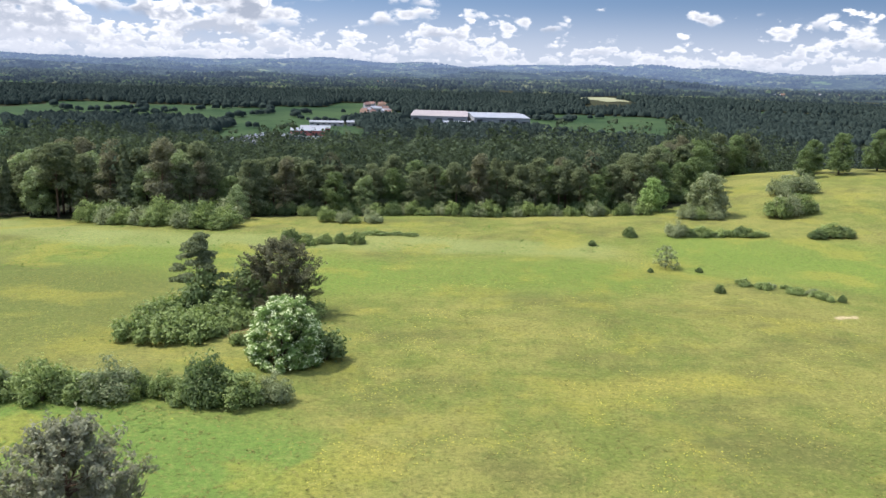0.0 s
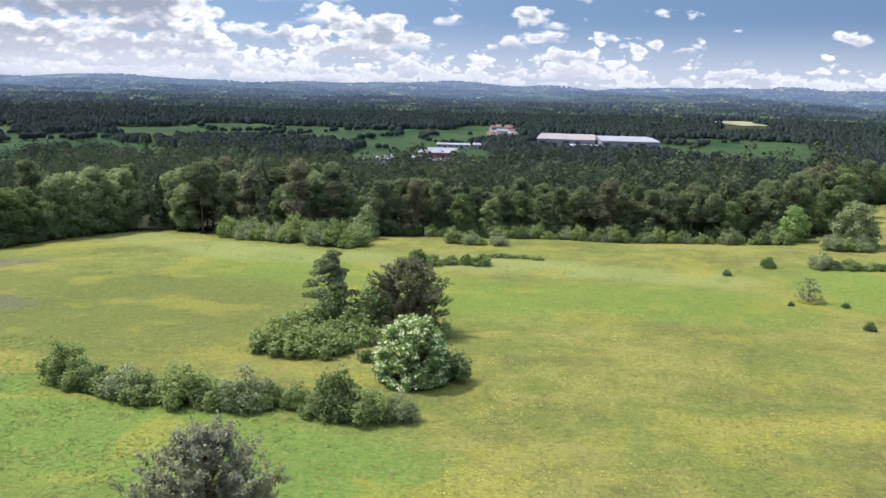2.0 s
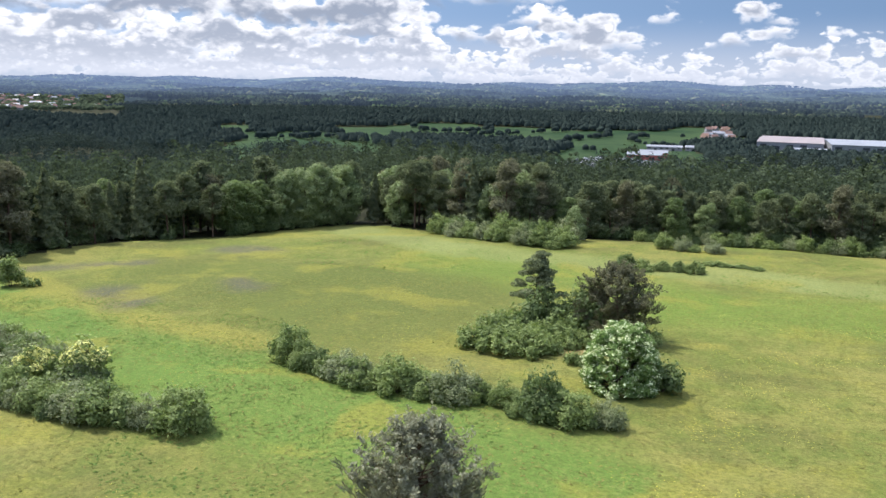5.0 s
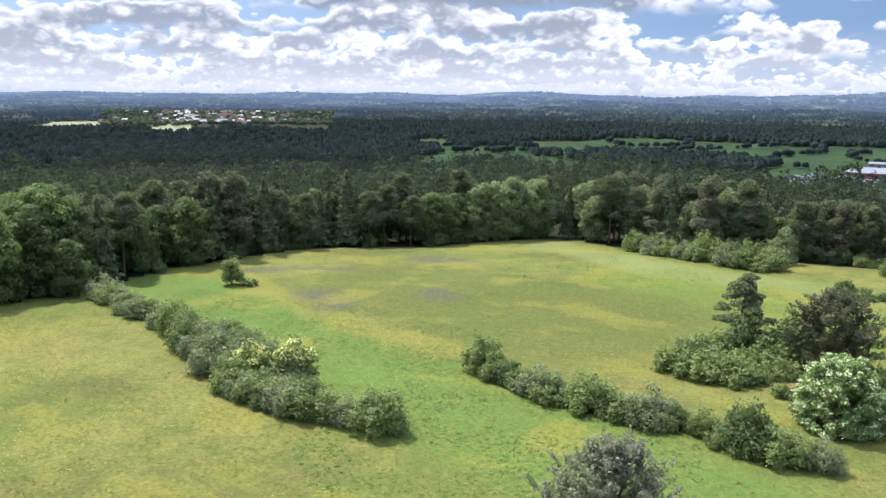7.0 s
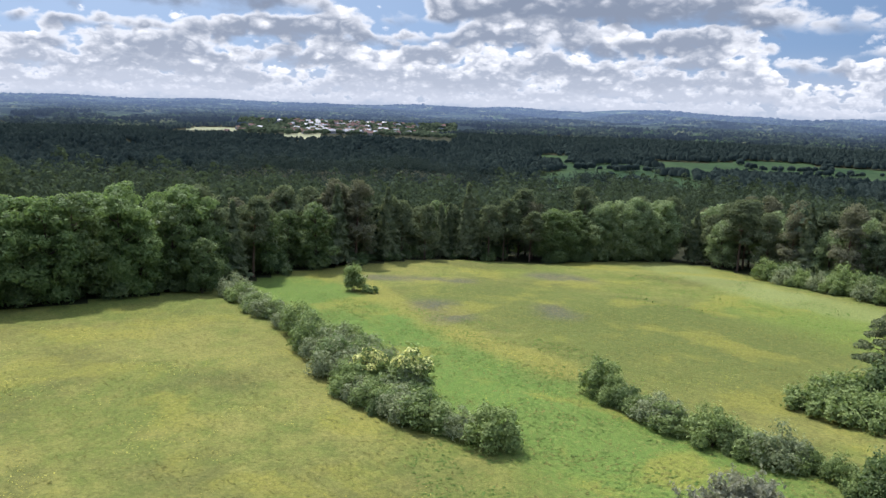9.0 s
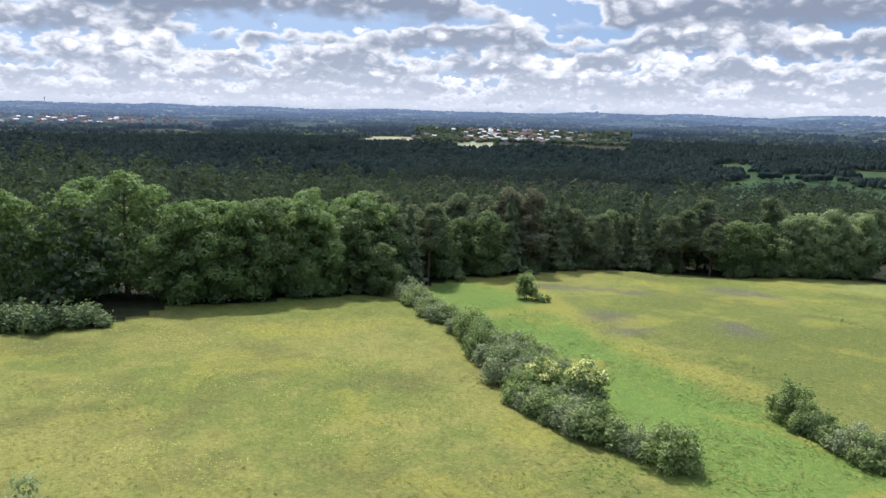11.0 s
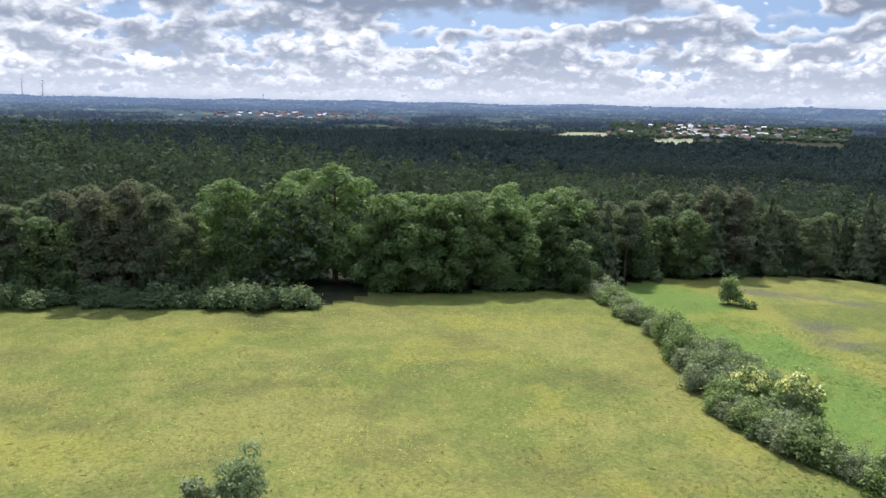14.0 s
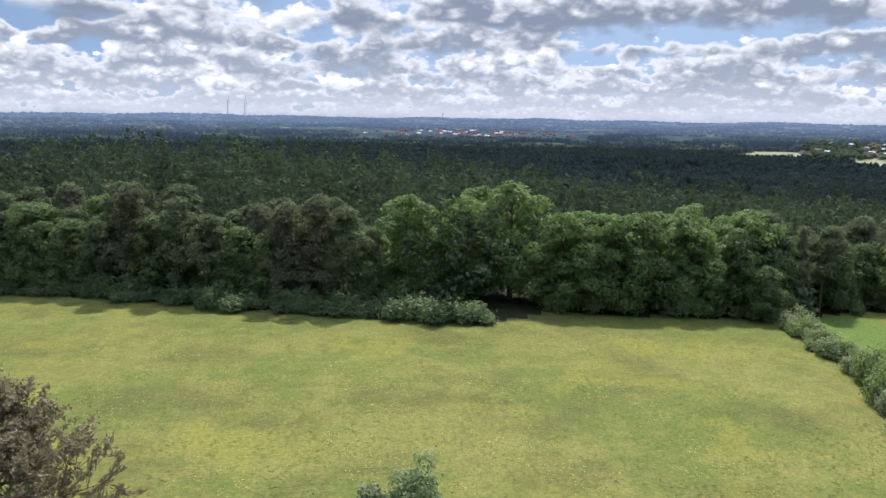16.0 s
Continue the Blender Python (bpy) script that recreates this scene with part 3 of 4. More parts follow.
def open_pine(seed, h, wide, leaf_mat, shoots_n=15000, length=0.36, low=0.1, peak=0.35, rise=0.55, branches=80, name="pine_tree"):
    """A pine grown in the open: ascending branches with side twigs, needle shoots along them and sky between."""
    rng = np.random.default_rng(seed)
    top = new(name)
    pieces = [tube([(0, 0, -0.3), (0.1, 0, h * 0.35), (-0.1, 0.1, h * 0.7), (0, 0, h * 0.95)], [h * 0.022, h * 0.016, h * 0.010, h * 0.003], 8)]
    at, way = [], []
    each = shoots_n // (branches * 9)
    for k in range(branches):
        u = (k + rng.random()) / branches
        reach = wide * 0.5 * min(1.0, ((1.02 - u) / (1 - peak)) ** 0.65 if u > peak else 0.8 + 0.2 * u / peak) * rng.uniform(0.55, 1.06)
        a = k * 2.4 + rng.normal(0, 0.35)
        climb = reach * rise * rng.uniform(0.5, 1.3)
        root = np.array([0, 0, max(0.3, h * (low + (0.97 - low) * u) - climb * 0.8)])
        tip = root + [math.cos(a) * reach, math.sin(a) * reach, climb]
        knee = root * 0.5 + tip * 0.5 + [0, 0, -climb * 0.18]
        pieces.append(tube([root, knee, tip], [h * 0.006, h * 0.004, h * 0.001], 5))
        for b in range(9):
            f = 0.32 + 0.68 * (b + rng.random()) / 9
            start = knee + (tip - knee) * (f - 0.5) * 2 if f > 0.5 else root + (knee - root) * f * 2
            d = (tip - root) / np.linalg.norm(tip - root) * 0.7 + rng.normal(0, 0.55, 3) + [0, 0, 0.45]
            d /= np.linalg.norm(d)
            end = start + d * wide * rng.uniform(0.06, 0.13)
            if b % 2 == 0:
                pieces.append(tube([start, (start + end) / 2, end], [h * 0.0022, h * 0.0016, h * 0.0006], 3))
            along = rng.random(each)[:, None] ** 0.7
            at.append(start + (end - start) * along + rng.normal(0, length * 0.28, (each, 3))), way.append(np.tile(d, (each, 1)))
    part("trunk", mesh("trunk", *join([(v, f) for v, f in pieces]), PINE_BARK, True), top)
    p, d = np.concatenate(at), np.concatenate(way)
    p[:, 2] = np.maximum(p[:, 2], 0.15)
    half = len(p) // 2
    needles = shoots(rng, p[:half], d[:half] + [0, 0, 0.35], length, length * 0.16)
    sprays = leaves(rng, p[half:], d[half:] + rng.normal(0, 0.7, (len(p) - half, 3)), length * 0.30, 2.2, 0.5)
    part("crown", mesh("crown", *join([needles, sprays]), leaf_mat), top)
    return top


def flowering_dome(seed, h, wide, leaf_mat, flower_mat):
    """A full round bush, leafy to the ground, with flower clusters over its outer sprays."""
    rng = np.random.default_rng(seed)
    top = new("flowering_bush")
    lobes, pieces = [], []
    for k in range(150):
        v = (k + 0.5) / 150
        a = k * 2.39996 + rng.normal(0, 0.2)
        tilt = math.acos(1 - v * 1.02) if v < 0.98 else math.pi / 2
        out = rng.uniform(0.80, 1.0)
        s = rng.uniform(0.38, 0.72)
        c = np.array([math.cos(a) * math.sin(tilt) ** 0.8 * (wide / 2 - s * 0.6) * out, math.sin(a) * math.sin(tilt) ** 0.8 * (wide / 2 - s * 0.6) * out, 0.35 + math.cos(tilt) ** 1.15 * (h - 0.7) * out])
        lobes.append((*c, s, s, s * 0.8))
        if k % 5 == 0:
            pieces.append(tube([(c[0] * 0.08, c[1] * 0.08, -0.2), (c[0] * 0.45, c[1] * 0.45, c[2] * 0.55), c], [0.07, 0.045, 0.012], 5))
    part("stem", mesh("stem", *join(pieces), BARK, True), top)
    p, d = on_lobes(rng, lobes, 24000, -0.3)
    p[:, 2] = np.maximum(p[:, 2], 0.05)
    part("foliage", mesh("foliage", *leaves(rng, p, d + [0, 0, 0.3], 0.16, 1.5, 0.4), leaf_mat), top)
    # flower heads sit in flat clusters on the sprays
    p, d = on_lobes(rng, lobes, 1500, 0.2)
    keep = d[:, 2] > -0.1
    p, d = np.repeat(p[keep] + d[keep] * 0.12, 7, 0), np.repeat(d[keep], 7, 0)
    p = p + rng.normal(0, 0.11, p.shape) * [1, 1, 0.5]
    part("blossom", mesh("blossom", *leaves(rng, p, d + [0, 0, 0.6], 0.10, 1.1, 0.35), flower_mat), top, "cream-white flower clusters")
    return top


def shrub(seed, h, wide, leaf_mat, count=1500, size=0.2, lobes_n=13, name="shrub", bloom=None, square=0.62):
    """A dense shrub: several stems out of the ground and an uneven mound of leaf sprays with loose twigs."""
    rng = np.random.default_rng(seed)
    top = new(name)
    pieces, lobes = [], []
    for k in range(lobes_n):
        a, d = k * 2.4 + rng.normal(0, 0.5), wide * 0.5 * math.sqrt((k + 0.3) / lobes_n) * 0.80
        s = rng.uniform(0.10, 0.26) * min(h, wide)
        z = max(s * 0.55, h * (1 - square * (d / (wide * 0.5)) ** 2) * rng.uniform(0.52, 1.06) - s * 0.8)
        c = (math.cos(a) * d, math.sin(a) * d, z)
        lobes.append((*c, s, s, s * 0.9))
        lobes.append((c[0] * 1.04, c[1] * 1.04, z * 0.45, s * 1.1, s * 1.1, s))
        if k % 2 == 0:
            pieces.append(tube([(c[0] * 0.15, c[1] * 0.15, -0.2), (c[0] * 0.6, c[1] * 0.6, z * 0.55), c], [0.05, 0.035, 0.012], 5))
    part("stem", mesh("stem", *join(pieces), BARK, True), top)
    p, d = on_lobes(rng, lobes, count, -0.2)
    twig = rng.random(count) < 0.20
    p[twig] += d[twig] * rng.uniform(0.1, 0.7, twig.sum())[:, None] * size * 4 + [0, 0, size * 1.2]
    p[:, 2] = np.maximum(p[:, 2], 0.03)
    part("foliage", mesh("foliage", *leaves(rng, p, d + [0, 0, 0.3], size), leaf_mat), top)
    if bloom:
        mat, share, above, label = bloom
        p, d = on_lobes(rng, lobes, int(count * share * 2), 0.0)
        keep = (p[:, 2] > h * above) & (d[:, 2] > -0.1)
        part("blossom", mesh("blossom", *leaves(rng, p[keep] + d[keep] * 0.08, d[keep] + [0, 0, 0.4], size * 0.75, 1.2), mat), top, label)
    return top


def stand(ob, x, y, turn=0.0, scale=1.0, tall=None, sink=0.05):
    """Puts a plant on the ground."""
    ob.matrix_basis = pose(x, y, float(land(x, y)) - sink, 0, 0, turn) @ Matrix.Diagonal((scale, scale, tall or scale, 1))
    return ob


def another(ob, x, y, turn=0.0, scale=1.0, tall=None, sink=0.05):
    made = copy_thing(ob, pose(0, 0, 0))
    return stand(made, x, y, turn, scale, tall, sink)


# ---- solitary plants in the meadow ----
rnd = random.Random(5)

bush = tagged(flowering_dome(11, 6.5, 7.2, FRESH_LEAF, BLOSSOM), "round bush covered in creamy white blossom in the meadow", "bush")
stand(bush, -13.6, 68.4)
side = tagged(shrub(12, 2.9, 4.2, DARK_LEAF, 2400, 0.2), "dark green shrub crowding beside the white-flowering bush", "shrub", "shrubs round the flowering bush")
stand(side, -10.4, 69.4, 20)
another(side, -16.4, 68.8, 130, 0.55)
another(side, -12.0, 71.2, 250, 1.1)

pine_a = tagged(pine(27, 8.8, PINE_NEEDLE, 0.25, 0.60, 12000, 0.13, "pine_tree", 1.15), "slender Scots pine with open tiers above thick bushes", "tree", "pines in the meadow copse")
stand(pine_a, -27.2, 87.8)
pine_b = tagged(open_pine(22, 8.2, 10.2, GREY_NEEDLE, 26000, 0.42, 0.05, 0.6, 0.25, 90), "broad brownish pine with a dense rounded crown", "tree", "pines in the meadow copse")
stand(pine_b, -17.6, 86.4)
dense = tagged(shrub(13, 5.2, 6.0, DARK_LEAF, 4600, 0.24, 22), "tall dark green bush at the foot of a pine", "shrub", "bushes of the meadow copse")
stand(dense, -25.4, 84.4)
another(dense, -21.6, 86.2, 100, 1.0)
low = tagged(shrub(14, 2.7, 5.0, SHRUB_LEAF, 3000, 0.2, 16), "low spreading green shrub on the copse's edge", "shrub", "bushes of the meadow copse")
for k, (x, y, s) in enumerate([(-30.2, 75.8, 0.95), (-27.2, 74.8, 1.0), (-24.0, 75.4, 1.0), (-29.0, 79.0, 1.1), (-19.0, 73.8, 0.5), (-24.6, 79.2, 1.0), (-14.0, 84.2, 0.8), (-26.4, 77.2, 0.9), (-20.8, 80.5, 0.8), (-22.6, 77.4, 0.7), (-28.2, 82.0, 1.2), (-23.4, 82.0, 1.2)]):
    (stand if k == 0 else another)(low, x, y, 70 * k, s)
near_pine = tagged(open_pine(23, 7.4, 9.0, FEATHER_NEEDLE, 30000, 0.36, 0.1, 0.5, 0.75, 100), "grey-green young pine with upright bushy shoots", "tree")
stand(near_pine, -18.6, 36.8)
edge_pine = tagged(open_pine(24, 11.9, 15.4, BROWN_NEEDLE, 44000, 0.36, 0.15, 0.25, 0.4, 110), "tall pine with reddish-grey needle clumps close by", "tree")
stand(edge_pine, -44.0, -20.4)
young = tagged(shrub(25, 4.9, 3.6, LIGHT_LEAF, 2600, 0.17, 14, "young_tree", None, 0.8), "young light green tree with loose twigs in the meadow", "tree")
stand(young, -53.4, 1.9, 0, 0.94)
pale = tagged(shrub(26, 3.0, 2.0, GREY_LEAF, 1100, 0.17, 9), "pale grey-green bush beside a young tree", "shrub")
stand(pale, -53.0, -0.9)
small = tagged(shrub(15, 4.6, 3.4, SHRUB_LEAF, 3000, 0.19, 12), "small lone bush with a leaning top in the grass", "shrub")
stand(small, -100.8, 76.6)
tail = tagged(shrub(16, 1.5, 3.0, SHRUB_LEAF, 1000, 0.18, 9), "low green bush spreading in the grass", "shrub")
stand(tail, -98.2, 77.6)

# hedges: shrubs side by side along a line
kinds = [shrub(31, 3.1, 4.4, SHRUB_LEAF, 5600, 0.13, 22), shrub(32, 2.6, 4.2, SHRUB_LEAF, 5200, 0.13, 20), shrub(33, 3.3, 4.6, GREY_LEAF, 5600, 0.13, 22), shrub(34, 3.0, 4.2, DARK_LEAF, 5400, 0.13, 22)]
used = set()


def row(points, gap, group, labels, scale=1.0, jitter=0.5, pattern=(0, 1, 3, 0, 2, 1), flat=1.0):
    count = 0
    for (ax, ay), (bx, by) in zip(points, points[1:]):
        steps = max(1, round(math.hypot(bx - ax, by - ay) / gap))
        for k in range(steps):
            u = (k + 0.5) / steps
            x, y = ax + (bx - ax) * u + rnd.uniform(-jitter, jitter), ay + (by - ay) * u + rnd.uniform(-jitter, jitter)
            which = pattern[count % len(pattern)]
            ob = kinds[which]
            s = scale * rnd.uniform(0.66, 1.22)
            high = s * flat * rnd.uniform(0.8, 1.2)
            if which not in used:
                used.add(which)
                stand(ob, x, y, rnd.uniform(0, 360), s, high)
            else:
                ob = another(ob, x, y, rnd.uniform(0, 360), s, high)
            tagged(ob, labels[which], "shrub", group)
            count += 1


LEAFY = ["green leafy shrub grown into a meadow hedge", "low green shrub grown into a meadow hedge", "grey-green shrub grown into a meadow hedge", "dark green thick shrub grown into a meadow hedge"]
row([(-46.0, 63.2), (-34, 60.0), (-24.5, 59.4), (-16.5, 57.8), (-11.8, 58.4)], 2.1, "shrubs of the short hedge", LEAFY, 0.95, 0.6)
row([(-108.5, 59.5), (-95, 56), (-83, 54.5)], 2.5, "shrubs of the long hedge", LEAFY, 0.98, 0.7, (2, 0, 1))
row([(-83, 54.5), (-70, 48.4), (-61, 44.6), (-54, 43.4), (-48, 44.0), (-41.5, 44.6)], 2.3, "shrubs of the long hedge", LEAFY, 1.05, 0.6, (0, 3, 2, 0, 1, 2))
row([(-78, 55), (-70, 52.5), (-62, 49.5), (-53, 47.0)], 2.6, "shrubs of the long hedge", LEAFY, 1.05, 0.6, (3, 0, 2))
gold = tagged(shrub(35, 3.6, 4.0, SHRUB_LEAF, 2300, 0.2, 15, "flowering_shrub", (YELLOW_BLOSSOM, 1.1, 0.62, "pale yellow flower heads")), "shrub with pale yellow blossom on top in the hedge", "shrub", "flowering shrubs of the long hedge")
stand(gold, -56.4, 48.6, 40, 1.25)
another(gold, -59.6, 46.4, 200, 1.12)

# scrub below the woods and on the slope
row([(-71, 158), (-60, 153), (-48, 149), (-38, 146.5)], 3.6, "scrub under the woods", LEAFY, 1.5, 2.4, (0, 3, 2, 1, 0))
row([(-60, 156), (-40, 151)], 4.6, "scrub under the woods", LEAFY, 1.5, 2.4, (2, 0, 3))
row([(-66, 152), (-52, 147.5), (-40, 145)], 3.2, "scrub under the woods", LEAFY, 1.1, 1.2, (2, 0, 1))
row([(-26, 129), (-18, 130), (-12, 129.6)], 2.6, "low scrub strip in the meadow", LEAFY, 0.85, 0.5, (3, 1, 0))
row([(-23, 154), (-12, 153.5)], 2.8, "low scrub strip in the meadow", LEAFY, 0.85, 0.6, (0, 2))
row([(-30, 166), (-8, 168), (28, 166), (44, 166)], 2.0, "shrubs along the woods", LEAFY, 0.95, 0.8, (0, 1, 3, 2))
row([(-14, 138.5), (-4, 138.6)], 1.2, "low scrub strip in the meadow", LEAFY, 0.6, 0.3, (1, 0), 0.45)
row([(44, 139.5), (57, 138.6)], 1.5, "low thicket on the slope", LEAFY, 0.85, 0.6, (3, 1, 0), 0.65)
row([(42, 105.4), (46, 103), (51.5, 98.8)], 1.5, "low thicket on the slope", LEAFY, 0.55, 1.3, (1, 0, 2), 0.55)
row([(67, 157), (77, 163)], 2.6, "bushes on the slope", LEAFY, 1.25, 0.6, (0, 2))
row([(66, 137), (73, 138)], 1.8, "bushes on the slope", LEAFY, 0.9, 0.6, (3, 0), 0.75)
for x, y, s in [(34, 139.5, 0.75), (37, 100.5, 0.45), (51.5, 97.5, 0.45), (42.5, 139.6, 1.05), (26, 132, 0.45), (31, 113, 0.3), (38.5, 114, 0.35), (77, 179, 1.9), (82, 181, 1.6)]:
    row([(x - 0.1, y), (x + 0.1, y)], 9, "lone bushes on the slope", LEAFY, s, 0.1, (3,) if s < 1 else (2,))
sapling = tagged(broadleaf(41, 3.6, 4.8, GREY_LEAF, 900, 0.17, 0.05, "sapling"), "thin grey-green sapling standing alone in the meadow", "tree")
stand(sapling, 34.2, 116.3)
round_tree = tagged(broadleaf(42, 9.0, 9.2, GREY_LEAF, 9000, 0.24, 0.05, "round_tree", None, 1.15, (0.45, 0.85)), "round pale green tree at the meadow's rim", "tree")
stand(round_tree, 55.5, 163.0)
row([(48, 158.5), (57, 157)], 2.8, "bushes at the round tree", LEAFY, 0.95, 0.6, (2, 0))
bright = tagged(broadleaf(43, 7.4, 6.2, FRESH_LEAF, 5000, 0.24, 0.06, "broadleaf_tree", None, 1.2), "bright green young tree at the wood's edge", "tree")
stand(bright, 45.5, 169)

# ---- the woods' edge: single trees ----
protos = {
    "beech": [broadleaf(51, 16.0, 12.5, BEECH_LEAF, 15000, 0.25, 0.06), broadleaf(52, 14.5, 10.5, BEECH_LEAF, 13000, 0.25, 0.05)],
    "dark": [broadleaf(53, 14.0, 9.5, DARK_LEAF, 10000, 0.25, 0.10), broadleaf(54, 12.5, 8.5, DARK_LEAF, 9000, 0.25, 0.08)],
    "light": [broadleaf(55, 13.0, 9.0, LIGHT_LEAF, 10000, 0.24, 0.08)],
    "pine": [pine(61, 15.5, PINE_NEEDLE, 0.22, 0.46, 9500, 0.20, "pine_tree", 1.25, 0.95), pine(62, 14.5, PINE_NEEDLE, 0.40, 0.46, 8600, 0.20, "pine_tree", 1.2, 0.95), pine(63, 16.0, GREY_NEEDLE, 0.12, 0.42, 9800, 0.20, "pine_tree", 1.25, 0.95), pine(64, 14.8, PINE_NEEDLE, 0.10, 0.44, 9800, 0.20, "pine_tree", 1.25, 0.95)],
    "spruce": [spruce(71, 15.5, PINE_NEEDLE, 3200, 0.4)],
    "under": [shrub(72, 4.2, 5.6, UNDER_LEAF, 3600, 0.19, 18, "undergrowth_shrub")],
}
TREE_LABELS = {"beech": "full green beech with a broad leafy crown", "dark": "dark green broad-leaved tree at the wood's edge", "light": "light green broad-leaved tree catching the sun", "pine": "tall Scots pine with a bare reddish trunk",
               "spruce": "dark conical spruce among the woods", "under": "dark green shrub under the woods' edge"}
placed = set()


def grow(kind, x, y, scale=1.0, tall=None):
    which = rnd.randrange(len(protos[kind]))
    ob = protos[kind][which]
    if (kind, which) in placed:
        ob = another(ob, x, y, rnd.uniform(0, 360), scale, tall)
    else:
        placed.add((kind, which))
        stand(ob, x, y, rnd.uniform(0, 360), scale, tall)
    tagged(ob, TREE_LABELS[kind], "shrub" if kind == "under" else "tree", "shrubs under the woods" if kind == "under" else "trees of the woods' edge")


def belt(points, mix, gap=4.6, rows=3, back=4.2, scale=1.0, under=0.5):
    """Trees in loose rows behind a stretch of the rim; the woods lie to the left of its direction."""
    for (ax, ay), (bx, by) in zip(points, points[1:]):
        length = math.hypot(bx - ax, by - ay)
        nx, ny = -(by - ay) / length, (bx - ax) / length
        for k in range(rows):
            steps = max(1, round(length / gap))
            for i in range(steps):
                u = (i + 0.5 + 0.5 * (k % 2)) / steps
                d = 2.4 + k * back + rnd.uniform(-1.0, 1.0)
                grow(rnd.choice(mix), ax + (bx - ax) * u + nx * d + rnd.uniform(-1, 1), ay + (by - ay) * u + ny * d + rnd.uniform(-1, 1), scale * rnd.uniform(0.78, 1.14))
                if k == 1 and rnd.random() < 0.5:
                    grow("under", ax + (bx - ax) * u + nx * 4.5, ay + (by - ay) * u + ny * 4.5, rnd.uniform(0.8, 1.2))
                if k == 0 and rnd.random() < under:
                    grow("under", ax + (bx - ax) * u + nx * 0.6, ay + (by - ay) * u + ny * 0.6, rnd.uniform(0.6, 1.0))


for stretch, mix, scale, under in [
    ([(-148, -92), (-134, -58), (-126, -28), (-118, -2)], ["pine", "pine", "pine", "dark"], 0.98, 1.0),
    ([(-118, 26), (-115, 57)], ["beech", "dark", "beech"], 1.0, 0.35),
    ([(-116, 60), (-122, 78), (-120, 113), (-108, 133)], ["pine", "pine", "dark", "pine", "spruce"], 0.92, 0.5),
    ([(-108, 133), (-97, 163)], ["light", "pine", "light", "dark"], 0.95, 0.5),
    ([(-96, 166), (-72, 163), (-50, 160)], ["pine", "pine", "light", "pine", "spruce"], 0.98, 0.6),
    ([(-50, 161), (-34, 167), (-8, 173), (28, 171), (46, 172)], ["pine", "pine", "dark", "pine"], 0.74, 0.5),
    ([(46, 173), (62, 184), (76, 226), (110, 264)], ["dark", "pine", "dark"], 0.8, 0.5),
]:
    belt(stretch, mix, 4.6, 3, 4.2, scale, under)
for kind, x, y, s in [("beech", -121.5, 48, 1.08), ("beech", -123, 60, 1.05), ("beech", -124.5, 5, 1.10), ("beech", -126.5, 14, 1.20), ("beech", -127.5, 22, 1.24), ("beech", -134, 17, 1.15), ("beech", -134, 6, 1.0), ("dark", -122, -2, 0.95), ("dark", -122, 27.5, 1.0), ("beech", -121.5, 34, 0.98), ("light", -102, 170, 1.12), ("light", -107, 166, 1.0),
                      ("dark", 92, 201, 0.66), ("dark", 101, 202, 0.78), ("dark", 113, 206, 0.80), ("dark", 97, 209, 0.74), ("dark", 121, 213, 0.8), ("light", -98.5, 163.5, 1.12), ("light", -101.5, 157, 1.15), ("light", -105, 149, 1.05), ("light", -101, 166, 1.1), ("pine", -99, 170, 1.0), ("dark", -105, 171, 1.0), ("dark", -113, 57, 0.7), ("dark", -118, 61, 0.9), ("light", -40, 158, 0.55), ("dark", -22, 168, 0.7), ("light", -16, 171, 0.66)]:
    grow(kind, x, y, s)
for k in range(36):
    # thick undergrowth in front of the pines
    u = k / 35
    grow("under", -110.5 - 26 * u + rnd.uniform(-2.2, 1.6), 14 - 74 * u + rnd.uniform(-1.5, 1.5), rnd.uniform(0.75, 1.25), rnd.uniform(0.5, 1.0))

# ---- the woods behind, and the valley's ----


def scatter(rng, near, far, gap, yaw0=-40.0, yaw1=124.0):
    """Loose places in a sector, about gap metres apart."""
    count = int((far**2 - near**2) / 2 * radians(yaw1 - yaw0) / gap**2)
    r = np.sqrt(rng.uniform(near**2, far**2, count))
    a = np.radians(rng.uniform(yaw0, yaw1, count))
    return -np.sin(a) * r, np.cos(a) * r


def woods(name, label, x, y, rng, forms, mat, lo, hi, soft=False):
    """Many trees in one mesh, each a turned and scaled copy of one of the forms."""
    z = land(x, y)
    which = rng.integers(0, len(forms), len(x))
    vs, fs, base = [], [], 0
    for k, (fv, ff) in enumerate(forms):
        m = which == k
        c = int(m.sum())
        a, s = rng.uniform(0, 2 * math.pi, c), rng.uniform(lo, hi, c)
        ca, sa = np.cos(a)[:, None], np.sin(a)[:, None]
        v = np.stack([(fv[:, 0] * ca - fv[:, 1] * sa) * s[:, None] + x[m][:, None], (fv[:, 0] * sa + fv[:, 1] * ca) * s[:, None] + y[m][:, None], fv[:, 2] * s[:, None] + z[m][:, None]], -1)
        f = ff[None] + (np.arange(c) * len(fv))[:, None, None] + base
        vs.append(v.reshape(-1, 3)), fs.append(f.reshape(-1, 4))
        base += c * len(fv)
    return tagged(new(name, mesh(name, np.concatenate(vs), np.concatenate(fs), mat, soft)), label, "woods", kind="stuff")


